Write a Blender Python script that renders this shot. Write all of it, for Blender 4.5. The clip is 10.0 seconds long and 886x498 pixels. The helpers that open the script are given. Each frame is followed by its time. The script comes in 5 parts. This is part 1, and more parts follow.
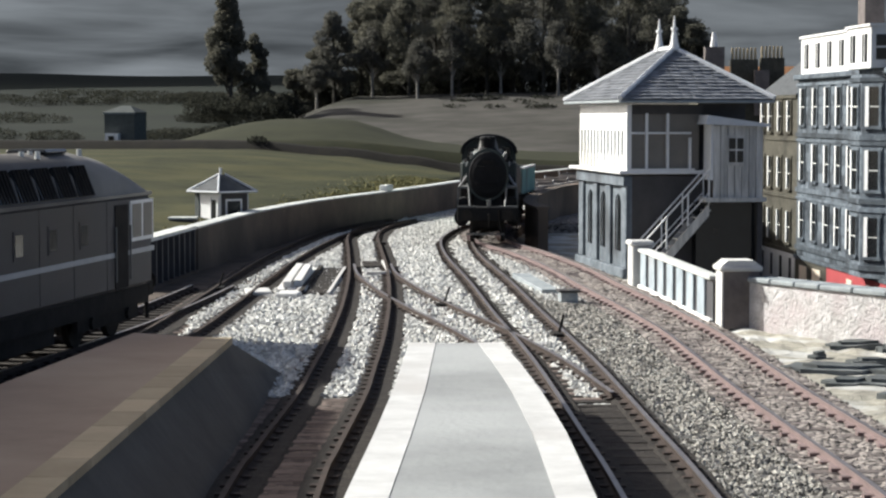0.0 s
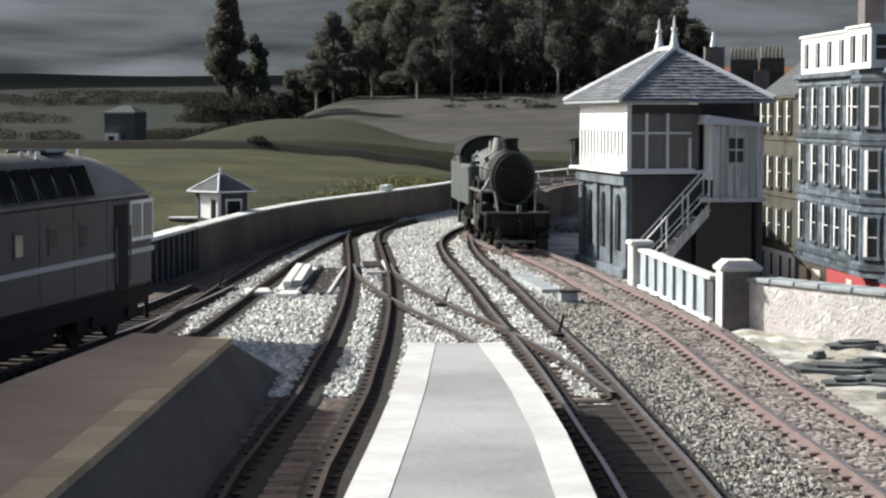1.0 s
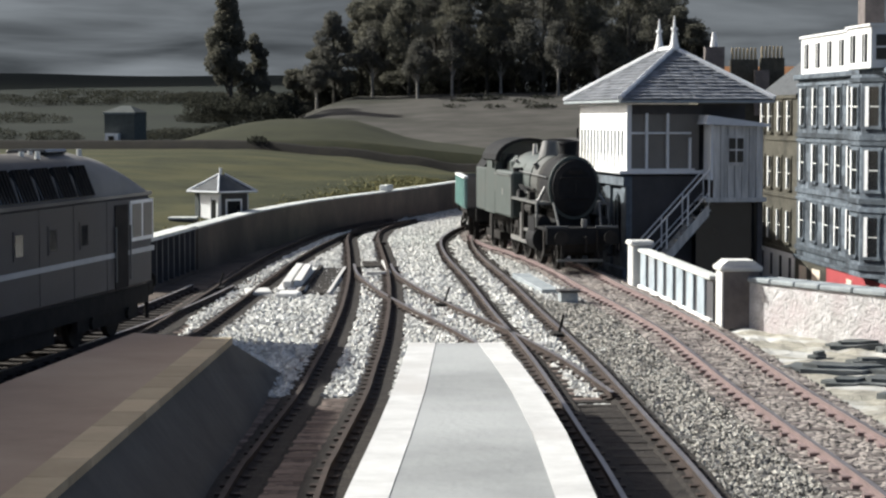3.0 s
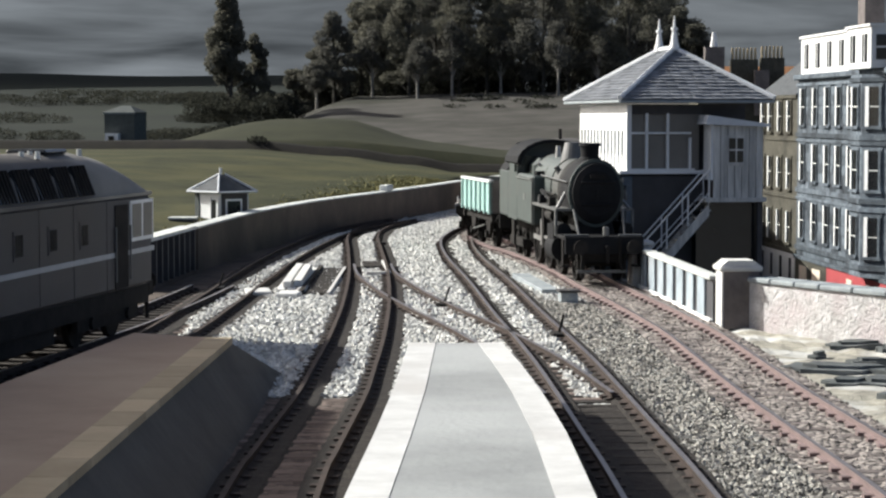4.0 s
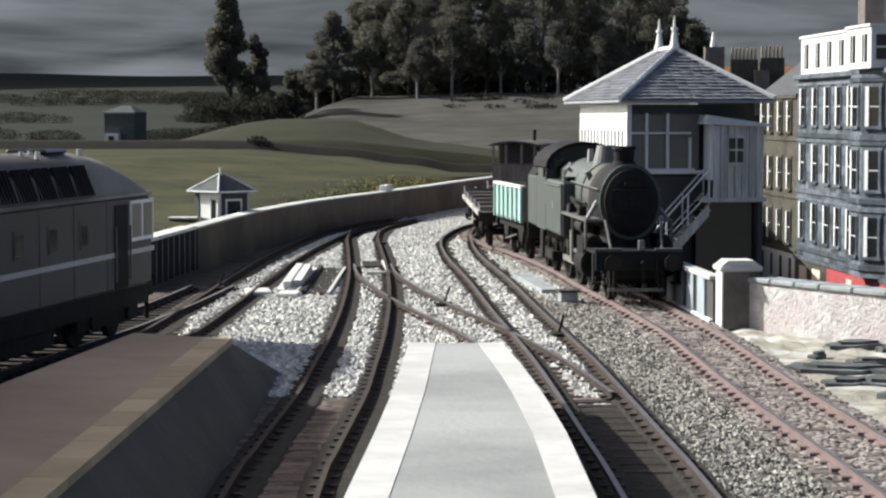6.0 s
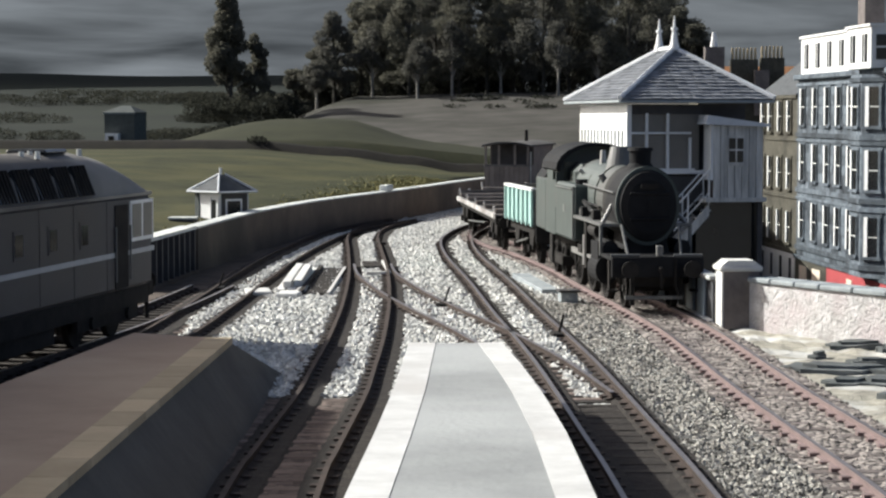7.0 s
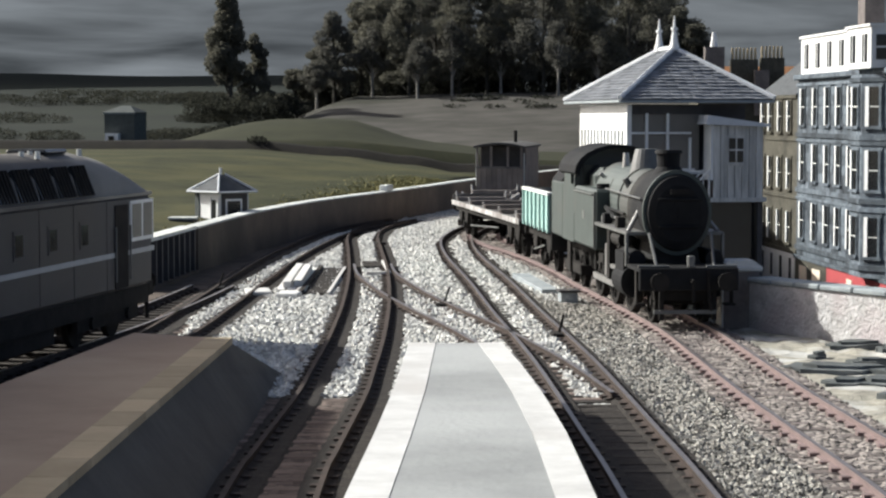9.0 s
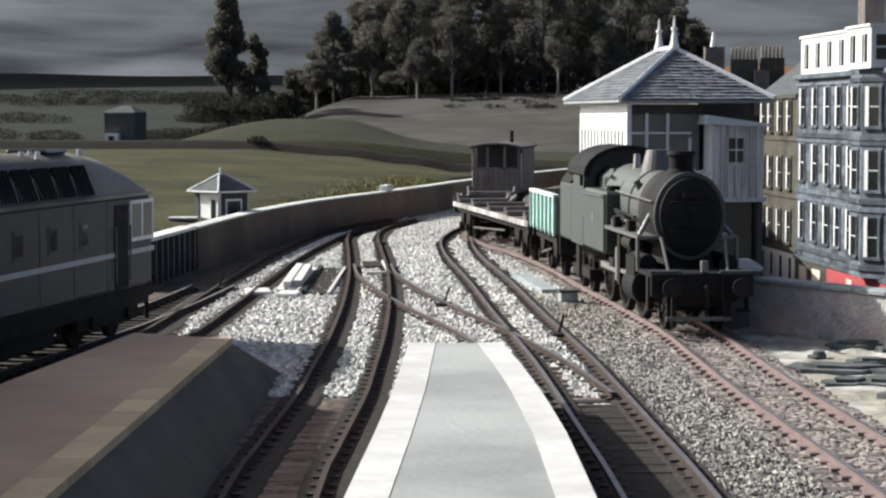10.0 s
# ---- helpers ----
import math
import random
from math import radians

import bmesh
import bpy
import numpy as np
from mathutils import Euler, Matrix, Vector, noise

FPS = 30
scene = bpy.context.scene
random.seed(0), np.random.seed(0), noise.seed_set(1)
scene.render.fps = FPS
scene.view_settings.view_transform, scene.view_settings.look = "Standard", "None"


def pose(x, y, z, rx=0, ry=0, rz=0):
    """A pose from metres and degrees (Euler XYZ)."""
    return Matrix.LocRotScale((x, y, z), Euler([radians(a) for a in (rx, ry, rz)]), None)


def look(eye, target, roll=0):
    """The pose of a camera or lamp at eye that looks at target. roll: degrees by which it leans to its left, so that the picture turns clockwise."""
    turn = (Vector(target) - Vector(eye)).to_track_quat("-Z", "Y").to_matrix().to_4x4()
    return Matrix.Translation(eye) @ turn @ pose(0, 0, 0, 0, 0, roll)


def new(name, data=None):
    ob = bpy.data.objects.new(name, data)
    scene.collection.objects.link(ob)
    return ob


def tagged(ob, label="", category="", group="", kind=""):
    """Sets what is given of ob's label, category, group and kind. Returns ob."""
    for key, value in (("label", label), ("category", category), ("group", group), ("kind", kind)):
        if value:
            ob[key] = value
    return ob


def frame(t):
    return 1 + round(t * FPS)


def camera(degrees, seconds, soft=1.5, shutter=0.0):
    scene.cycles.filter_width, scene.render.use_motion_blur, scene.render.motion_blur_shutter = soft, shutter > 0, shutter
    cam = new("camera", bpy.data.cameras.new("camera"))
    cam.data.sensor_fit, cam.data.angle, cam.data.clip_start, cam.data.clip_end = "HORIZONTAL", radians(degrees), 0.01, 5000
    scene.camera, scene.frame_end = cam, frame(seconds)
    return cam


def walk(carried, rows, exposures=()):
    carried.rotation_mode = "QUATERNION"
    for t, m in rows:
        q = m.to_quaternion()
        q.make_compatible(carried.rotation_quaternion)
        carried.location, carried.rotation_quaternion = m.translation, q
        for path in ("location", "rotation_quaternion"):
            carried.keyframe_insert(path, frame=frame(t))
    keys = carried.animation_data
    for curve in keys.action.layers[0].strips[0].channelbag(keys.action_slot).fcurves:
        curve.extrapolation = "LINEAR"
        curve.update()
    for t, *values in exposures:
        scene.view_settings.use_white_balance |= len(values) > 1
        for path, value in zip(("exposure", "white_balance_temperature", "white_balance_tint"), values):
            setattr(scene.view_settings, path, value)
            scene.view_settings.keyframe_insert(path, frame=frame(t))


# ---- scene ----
# The layout is a 4 mm scale model: lengths below are scale metres, S turns them into real ones.
S = 1 / 76.2
FIELD = 23.93
EYE = (0.0, 0.0, 4.5)
TILT = 3.65
GAUGE = 1.12


def at(x, y, z=0.0, rx=0, ry=0, rz=0):
    return pose(x * S, y * S, z * S, rx, ry, rz)


cam = camera(FIELD, 10.0, soft=2.3)
walk(cam, [(0.0, at(*EYE, 90 - TILT)), (10.0, at(*EYE, 90 - TILT))], exposures=((0.0, 0.64, 6350, 6), (10.0, 0.64, 6350, 6)))

# ---- light ----
world = bpy.data.worlds.new("world")
scene.world = world
world.use_nodes = True
wn, wl = world.node_tree.nodes, world.node_tree.links
sky = wn.new("ShaderNodeTexSky")
sky.sky_type = "NISHITA"
sky.sun_disc = False
sky.sun_elevation = radians(32)
sky.sun_rotation = radians(-62)
sky.air_density = 0.5
sky.dust_density = 4.0
sky.ozone_density = 0.3
wl.new(sky.outputs[0], wn["Background"].inputs[0])
wn["Background"].inputs[1].default_value = 0.1
sun = new("sun", bpy.data.lights.new("sun", "SUN"))
sun.data.energy = 5.0
sun.data.angle = radians(0.8)
sun.data.color = (1.0, 0.97, 0.92)
sun.matrix_world = look((-1.0, 0.5, 0.71), (0, 0, 0))


# ---- materials ----
def mat(name, c1, c2=None, scale=3.0, rough=0.8, metal=0.0, bump=0.0, bscale=None, detail=6, c3=None, amount=0.0, rand=0.0, stretch=None):
    """Noise-mixed surface: two tones, stains in a third, relief; scales are per scale metre."""
    m = bpy.data.materials.new(name)
    m.use_nodes = True
    n, l = m.node_tree.nodes, m.node_tree.links
    b = n["Principled BSDF"]
    b.inputs["Roughness"].default_value = rough
    b.inputs["Metallic"].default_value = metal
    if rough >= 0.8:
        b.inputs["Specular IOR Level"].default_value = 0.12
    tc = n.new("ShaderNodeTexCoord")
    mp = n.new("ShaderNodeMapping")
    k = 1 / S
    st = stretch or (1, 1, 1)
    mp.inputs["Scale"].default_value = (k * st[0], k * st[1], k * st[2])
    l.new(tc.outputs["Object"], mp.inputs[0])
    nz = n.new("ShaderNodeTexNoise")
    nz.inputs["Scale"].default_value = scale
    nz.inputs["Detail"].default_value = detail
    nz.inputs["Roughness"].default_value = 0.65
    l.new(mp.outputs[0], nz.inputs["Vector"])
    ramp = n.new("ShaderNodeValToRGB")
    ramp.color_ramp.elements[0].position = 0.3
    ramp.color_ramp.elements[1].position = 0.7
    c2 = c2 or tuple(v * 0.7 for v in c1)
    ramp.color_ramp.elements[0].color = (*c2, 1)
    ramp.color_ramp.elements[1].color = (*c1, 1)
    l.new(nz.outputs["Fac"], ramp.inputs[0])
    out = ramp.outputs[0]
    if c3:
        nb = n.new("ShaderNodeTexNoise")
        nb.inputs["Scale"].default_value = scale * 0.22
        nb.inputs["Detail"].default_value = 4
        l.new(mp.outputs[0], nb.inputs["Vector"])
        r2 = n.new("ShaderNodeValToRGB")
        r2.color_ramp.elements[0].position = 0.62 - amount * 0.3
        r2.color_ramp.elements[1].position = 0.72 - amount * 0.2
        l.new(nb.outputs["Fac"], r2.inputs[0])
        mx = n.new("ShaderNodeMixRGB")
        l.new(r2.outputs[0], mx.inputs[0])
        l.new(out, mx.inputs[1])
        mx.inputs[2].default_value = (*c3, 1)
        out = mx.outputs[0]
    if rand:
        oi = n.new("ShaderNodeObjectInfo")
        mr = n.new("ShaderNodeMapRange")
        mr.inputs["To Min"].default_value = 1 - rand
        mr.inputs["To Max"].default_value = 1 + rand
        l.new(oi.outputs["Random"], mr.inputs["Value"])
        hv = n.new("ShaderNodeHueSaturation")
        l.new(mr.outputs[0], hv.inputs["Value"])
        l.new(out, hv.inputs["Color"])
        out = hv.outputs[0]
    l.new(out, b.inputs["Base Color"])
    if bump:
        bz = n.new("ShaderNodeTexNoise")
        bz.inputs["Scale"].default_value = bscale or scale * 4
        bz.inputs["Detail"].default_value = 4
        l.new(mp.outputs[0], bz.inputs["Vector"])
        bp = n.new("ShaderNodeBump")
        bp.inputs["Strength"].default_value = bump
        bp.inputs["Distance"].default_value = 0.05 * S
        l.new(bz.outputs["Fac"], bp.inputs["Height"])
        l.new(bp.outputs[0], b.inputs["Normal"])
    return m


def stone_mat(name, c1, c2, cell, gap=(0.05, 0.05, 0.045)):
    """Chippings: one tone a cell, dark gaps between."""
    m = mat(name, c1, c2, 1.0, 0.95)
    n, l = m.node_tree.nodes, m.node_tree.links
    b = n["Principled BSDF"]
    mp = [x for x in n if x.type == "MAPPING"][0]
    v = n.new("ShaderNodeTexVoronoi")
    v.inputs["Scale"].default_value = cell
    l.new(mp.outputs[0], v.inputs["Vector"])
    sep = n.new("ShaderNodeSeparateColor")
    l.new(v.outputs["Color"], sep.inputs[0])
    r = n.new("ShaderNodeValToRGB")
    r.color_ramp.elements[0].color = (*gap, 1)
    r.color_ramp.elements[0].position = 0.0
    r.color_ramp.elements[1].color = (*c1, 1)
    e = r.color_ramp.elements.new(0.35)
    e.color = (*c2, 1)
    l.new(sep.outputs[0], r.inputs[0])
    ramp = [x for x in n if x.type == "VALTORGB"][0]
    mx = n.new("ShaderNodeMixRGB")
    mx.blend_type = "MULTIPLY"
    mx.inputs[0].default_value = 0.35
    l.new(r.outputs[0], mx.inputs[1])
    l.new(ramp.outputs[0], mx.inputs[2])
    l.new(mx.outputs[0], b.inputs["Base Color"])
    bp = n.new("ShaderNodeBump")
    bp.inputs["Strength"].default_value = 1.0
    bp.inputs["Distance"].default_value = 0.06 * S
    bp.invert = True
    l.new(v.outputs["Distance"], bp.inputs["Height"])
    l.new(bp.outputs[0], b.inputs["Normal"])
    return m


M_earth = mat("earth", (0.12, 0.095, 0.078), (0.07, 0.058, 0.05), 0.6, 0.95, bump=0.6, c3=(0.15, 0.12, 0.095), amount=0.4)
M_street = mat("street", (0.2, 0.19, 0.18), (0.14, 0.14, 0.13), 0.5, 0.9, bump=0.3)
M_ballast = stone_mat("ballast", (0.8, 0.8, 0.76), (0.48, 0.47, 0.44), 11.0)
M_ballast_pink = stone_mat("ballast_brown", (0.45, 0.41, 0.38), (0.27, 0.24, 0.22), 11.0)
M_ballast_mid = stone_mat("ballast_weathered", (0.58, 0.56, 0.51), (0.36, 0.34, 0.31), 11.0)
M_ballast_dark = stone_mat("ballast_dark", (0.24, 0.19, 0.165), (0.155, 0.125, 0.11), 7.0, (0.08, 0.066, 0.058))
M_blackish = mat("blackish_brown", (0.055, 0.048, 0.042), (0.028, 0.025, 0.023), 5.0, 0.9, bump=1.0)
M_stones = mat("loose_stones", (0.84, 0.83, 0.79), (0.55, 0.54, 0.5), 4.0, 0.95)
M_sand = mat("sandy_ground", (0.42, 0.395, 0.33), (0.2, 0.19, 0.16), 4.0, 0.95, bump=0.8, c3=(0.5, 0.495, 0.47), amount=0.5)
M_rail = mat("rail_brown", (0.07, 0.053, 0.046), (0.042, 0.034, 0.03), 3, 0.82, 0.0)
M_railred = mat("rail_red_rust", (0.21, 0.152, 0.144), (0.145, 0.104, 0.1), 3, 0.6, 0.1)
M_railtop = mat("rail_head", (0.3, 0.27, 0.26), (0.2, 0.18, 0.17), 2, 0.4, 0.7)
M_sleeper = mat("sleeper", (0.21, 0.163, 0.14), (0.125, 0.1, 0.088), 4, 0.9, bump=0.4, rand=0.25, stretch=(1, 6, 6))
# Darker copy of the sleeper colour, for tracks that lie in shadow.
M_sleeper_dark = mat("sleeper_shade_tone", (0.06, 0.052, 0.046), (0.034, 0.03, 0.027), 4, 0.9, bump=0.4, rand=0.25, stretch=(1, 6, 6))
M_sleeper_red = mat("sleeper_reddish", (0.2, 0.17, 0.158), (0.115, 0.1, 0.094), 4, 0.9, bump=0.4, rand=0.25, stretch=(1, 6, 6))
M_platform = mat("platform_grey", (0.31, 0.315, 0.31), (0.235, 0.24, 0.238), 0.9, 0.85, bump=0.2, bscale=9, c3=(0.37, 0.375, 0.37), amount=0.5)
M_white = mat("white_edging", (0.62, 0.61, 0.59), (0.45, 0.44, 0.425), 1.6, 0.75, bump=0.3, c3=(0.46, 0.44, 0.42), amount=0.2, rand=0.015)
M_brownplat = mat("platform_brown", (0.37, 0.285, 0.22), (0.28, 0.215, 0.168), 0.6, 0.9, bump=0.25, c3=(0.42, 0.34, 0.26), amount=0.4)
M_ochre = mat("ochre_edging", (0.5, 0.41, 0.28), (0.38, 0.31, 0.21), 0.8, 0.85, bump=0.2, rand=0.12)
M_platwall = mat("platform_wall", (0.15, 0.135, 0.115), (0.1, 0.09, 0.078), 0.8, 0.9, bump=0.4)
M_wall = mat("retaining_wall", (0.165, 0.132, 0.108), (0.11, 0.092, 0.078), 0.9, 0.9, bump=0.5, c3=(0.085, 0.075, 0.066), amount=0.5)
M_coping = mat("coping", (0.66, 0.67, 0.64), (0.45, 0.46, 0.44), 1.2, 0.85, bump=0.3, rand=0.15)
M_ironpanel = mat("iron_panel", (0.06, 0.06, 0.066), (0.042, 0.042, 0.046), 1.5, 0.6)
M_grass = mat("grass", (0.042, 0.043, 0.018), (0.022, 0.025, 0.011), 0.8, 0.95, bump=1.0, bscale=6, c3=(0.055, 0.053, 0.022), amount=0.5)
M_straw = mat("dry_grass", (0.27, 0.245, 0.115), (0.13, 0.125, 0.055), 2.5, 0.95, bump=1.0)
M_mound = mat("dull_grass", (0.034, 0.035, 0.018), (0.023, 0.025, 0.014), 0.4, 0.95, bump=0.6)
M_hill = mat("bare_hillside", (0.088, 0.082, 0.073), (0.045, 0.043, 0.037), 0.35, 0.95, bump=0.4, c3=(0.036, 0.036, 0.028), amount=0.2, stretch=(0.5, 1, 2))
M_farhill = mat("distant_fields", (0.022, 0.026, 0.02), (0.012, 0.015, 0.013), 0.05, 0.95, c3=(0.036, 0.044, 0.027), amount=0.4, stretch=(0.25, 1, 3))
M_hedge = mat("dark_path", (0.016, 0.014, 0.01), (0.009, 0.008, 0.007), 0.8, 0.95, bump=0.6)
M_under = mat("dark_hedge", (0.045, 0.046, 0.036), (0.03, 0.031, 0.025), 0.5, 1.0)
M_leaf = mat("dark_leaves", (0.14, 0.136, 0.11), (0.105, 0.102, 0.083), 0.5, 1.0)
M_leaf2 = mat("grey_leaves", (0.13, 0.127, 0.11), (0.085, 0.083, 0.073), 0.5, 1.0)
M_bark = mat("bark", (0.075, 0.07, 0.06), (0.04, 0.037, 0.032), 2, 0.95, bump=0.6)
M_palebark = mat("pale_bark", (0.3, 0.28, 0.25), (0.18, 0.165, 0.145), 2, 0.95)
M_black = mat("loco_black", (0.02, 0.02, 0.021), (0.011, 0.011, 0.012), 2.2, 0.8, bump=0.1, c3=(0.032, 0.03, 0.028), amount=0.25)
M_green = mat("loco_dark_green", (0.05, 0.064, 0.058), (0.033, 0.043, 0.039), 1.8, 0.62, c3=(0.055, 0.056, 0.05), amount=0.3)
M_steel = mat("bright_steel", (0.42, 0.41, 0.39), (0.24, 0.235, 0.23), 3, 0.4, 0.6)
M_frame = mat("underframe_black", (0.03, 0.027, 0.025), (0.015, 0.014, 0.013), 2.5, 0.85)
M_pipe = mat("pipe_grey", (0.15, 0.15, 0.145), (0.085, 0.085, 0.08), 2, 0.5)
# Panes and openings; also the near-black of the shade under the porch.
M_glass_shade = mat("dark_glass_and_shade", (0.018, 0.02, 0.022), (0.012, 0.013, 0.014), 1, 0.12)
M_turq = mat("turquoise_paint", (0.36, 0.54, 0.5), (0.2, 0.34, 0.315), 2.5, 0.75, c3=(0.19, 0.23, 0.21), amount=0.3, stretch=(1, 1, 0.2))
M_wagongrey = mat("wagon_planks", (0.17, 0.16, 0.15), (0.085, 0.08, 0.078), 2, 0.85, rand=0.15)
M_vanbrown = mat("van_brown", (0.23, 0.2, 0.18), (0.14, 0.123, 0.11), 1.5, 0.8, rand=0.12)
M_vanroof = mat("van_roof", (0.11, 0.105, 0.1), (0.075, 0.072, 0.07), 1.2, 0.85)
M_diesel = mat("diesel_blue_grey", (0.058, 0.054, 0.058), (0.042, 0.039, 0.043), 0.8, 0.6, c3=(0.052, 0.045, 0.043), amount=0.4)
M_dieselroof = mat("diesel_roof", (0.24, 0.225, 0.2), (0.17, 0.16, 0.144), 0.8, 0.65, c3=(0.1, 0.09, 0.08), amount=0.4)
M_stripe = mat("pale_stripe", (0.46, 0.46, 0.46), (0.36, 0.36, 0.36), 1.5, 0.6)
M_slate = mat("slate", (0.19, 0.2, 0.22), (0.1, 0.108, 0.122), 2.6, 0.65, bump=0.4, rand=0.28)
M_lead = mat("lead_ridge", (0.62, 0.64, 0.66), (0.5, 0.51, 0.53), 1.5, 0.6)
M_boxwhite = mat("white_paint", (0.8, 0.8, 0.79), (0.68, 0.68, 0.67), 1.2, 0.6, c3=(0.6, 0.59, 0.56), amount=0.25)
M_boxstone = mat("blue_grey_stone", (0.19, 0.215, 0.24), (0.085, 0.1, 0.115), 2.2, 0.85, bump=0.6, c3=(0.08, 0.088, 0.098), amount=0.35)
M_boxdark = mat("dark_grey", (0.09, 0.085, 0.085), (0.06, 0.058, 0.058), 1.2, 0.9, bump=0.3)
M_boards = mat("weathered_boards", (0.66, 0.64, 0.6), (0.32, 0.31, 0.29), 2.2, 0.85, rand=0.15, stretch=(3, 3, 0.4))
M_blind = mat("window_blind_brown", (0.2, 0.18, 0.155), (0.15, 0.135, 0.115), 0.8, 0.5)
M_parapet = mat("pale_blue_iron", (0.4, 0.46, 0.5), (0.22, 0.26, 0.29), 1.6, 0.7, c3=(0.28, 0.3, 0.32), amount=0.3)
# Dark tone of the chimneys and of the pier's shaded front.
M_darkpier = mat("dark_stone", (0.2, 0.175, 0.165), (0.11, 0.098, 0.094), 1.5, 0.9, bump=0.5)
M_pier = mat("pale_stone", (0.66, 0.65, 0.62), (0.5, 0.49, 0.47), 1.5, 0.85, bump=0.5, rand=0.1)
M_whitewash = mat("stained_whitewash", (0.64, 0.625, 0.62), (0.33, 0.31, 0.3), 3.2, 0.9, bump=0.9, c3=(0.48, 0.43, 0.43), amount=0.3)
M_tenblue = mat("tenement_blue_stone", (0.15, 0.175, 0.2), (0.055, 0.065, 0.077), 2.6, 0.9, bump=0.6, c3=(0.05, 0.057, 0.066), amount=0.4, rand=0.45)
M_tenbrown = mat("tenement_brown_stone", (0.1, 0.094, 0.075), (0.055, 0.052, 0.042), 2.2, 0.9, bump=0.6, c3=(0.045, 0.042, 0.035), amount=0.35)
M_red = mat("red_shopfront", (0.4, 0.06, 0.065), (0.3, 0.045, 0.05), 1, 0.6)
M_orange = mat("orange_roof", (0.42, 0.22, 0.11), (0.3, 0.15, 0.08), 1.2, 0.85, bump=0.4)
M_pot = mat("clay_pot", (0.45, 0.37, 0.24), (0.32, 0.26, 0.17), 2, 0.85)
M_cream = mat("cream_sign", (0.72, 0.62, 0.5), (0.6, 0.5, 0.4), 2, 0.7)
M_slatedark = mat("sooty_slate", (0.1, 0.105, 0.11), (0.055, 0.058, 0.062), 2.6, 0.8, bump=0.4)
M_corner = mat("dark_grey_green", (0.1, 0.11, 0.105), (0.065, 0.072, 0.07), 2.0, 0.8)
M_chipped = mat("chipped_pale_paint", (0.62, 0.6, 0.58), (0.12, 0.11, 0.105), 2.4, 0.85, c3=(0.2, 0.18, 0.17), amount=0.4)
M_slab = mat("slate_slab", (0.13, 0.14, 0.14), (0.07, 0.075, 0.075), 1.5, 0.8, bump=0.5, c3=(0.3, 0.31, 0.3), amount=0.3)
M_concrete = mat("concrete", (0.36, 0.39, 0.4), (0.22, 0.24, 0.25), 1.6, 0.85, bump=0.4)


def leafy(m, share_through=0.5):
    """Thin leaves let part of the light through."""
    n, l = m.node_tree.nodes, m.node_tree.links
    b, o = n["Principled BSDF"], n["Material Output"]
    tr = n.new("ShaderNodeBsdfTranslucent")
    l.new(b.inputs["Base Color"].links[0].from_socket, tr.inputs[0])
    mx = n.new("ShaderNodeMixShader")
    mx.inputs[0].default_value = share_through
    l.new(b.outputs[0], mx.inputs[1])
    l.new(tr.outputs[0], mx.inputs[2])
    l.new(mx.outputs[0], o.inputs[0])


for m in (M_leaf, M_leaf2, M_under):
    leafy(m)


# ---- mesh helpers ----
def part(name, bm, material, parent=None, label="", m=None, smooth=False):
    me = bpy.data.meshes.new(name)
    bmesh.ops.scale(bm, vec=(S, S, S), verts=bm.verts)
    bm.normal_update()
    bm.to_mesh(me)
    bm.free()
    me.materials.append(material)
    if smooth:
        for p in me.polygons:
            p.use_smooth = True
    ob = new(name, me)
    if parent:
        ob.parent = parent
    if m is not None:
        ob.matrix_basis = m
    if label:
        tagged(ob, label)
    return ob


def share(name, ob, parent, m):
    """Another object on the same mesh."""
    o = new(name, ob.data)
    o.parent = parent
    o.matrix_basis = m
    return o


def thing(name, m, label, category, group="", kind=""):
    e = new(name)
    e.empty_display_size = 0.01
    e.matrix_basis = m
    return tagged(e, label, category, group, kind)


def box(bm, x0, y0, z0, x1, y1, z1, bev=0.0):
    r = bmesh.ops.create_cube(bm, size=1.0)
    vs = r["verts"]
    for v in vs:
        v.co = Vector((x0 + (v.co.x + 0.5) * (x1 - x0), y0 + (v.co.y + 0.5) * (y1 - y0), z0 + (v.co.z + 0.5) * (z1 - z0)))
    if bev:
        es = list({e for v in vs for e in v.link_edges})
        bmesh.ops.bevel(bm, geom=es, offset=bev, segments=1, affect="EDGES")
    return bm


def B(*a, bev=0.0):
    return box(bmesh.new(), *a, bev=bev)


def cyl(bm, p, q, r, r2=None, n=16, ex=1.0):
    """Cylinder or cone from p to q; ex squeezes it in x."""
    p, q = Vector(p), Vector(q)
    d = q - p
    m = Matrix.Translation((p + q) / 2) @ d.to_track_quat("Z", "Y").to_matrix().to_4x4()
    res = bmesh.ops.create_cone(bm, cap_ends=True, segments=n, radius1=r, radius2=r if r2 is None else r2, depth=d.length)
    for v in res["verts"]:
        v.co = m @ v.co
        if ex != 1.0:
            v.co.x = p.x + (v.co.x - p.x) * ex
    return bm


def C(*a, **k):
    return cyl(bmesh.new(), *a, **k)


def prism(bm, outline, axis, a, b):
    """Extrudes a closed outline of pairs from a to b along an axis."""
    def put(u, v, w):
        return {"x": (w, u, v), "y": (u, w, v), "z": (u, v, w)}[axis]
    va = [bm.verts.new(put(u, v, a)) for u, v in outline]
    vb = [bm.verts.new(put(u, v, b)) for u, v in outline]
    bm.faces.new(va)
    bm.faces.new(vb[::-1])
    for i in range(len(va)):
        j = (i + 1) % len(va)
        bm.faces.new((va[i], vb[i], vb[j], va[j]))
    bmesh.ops.recalc_face_normals(bm, faces=bm.faces)
    return bm


def P(*a):
    return prism(bmesh.new(), *a)


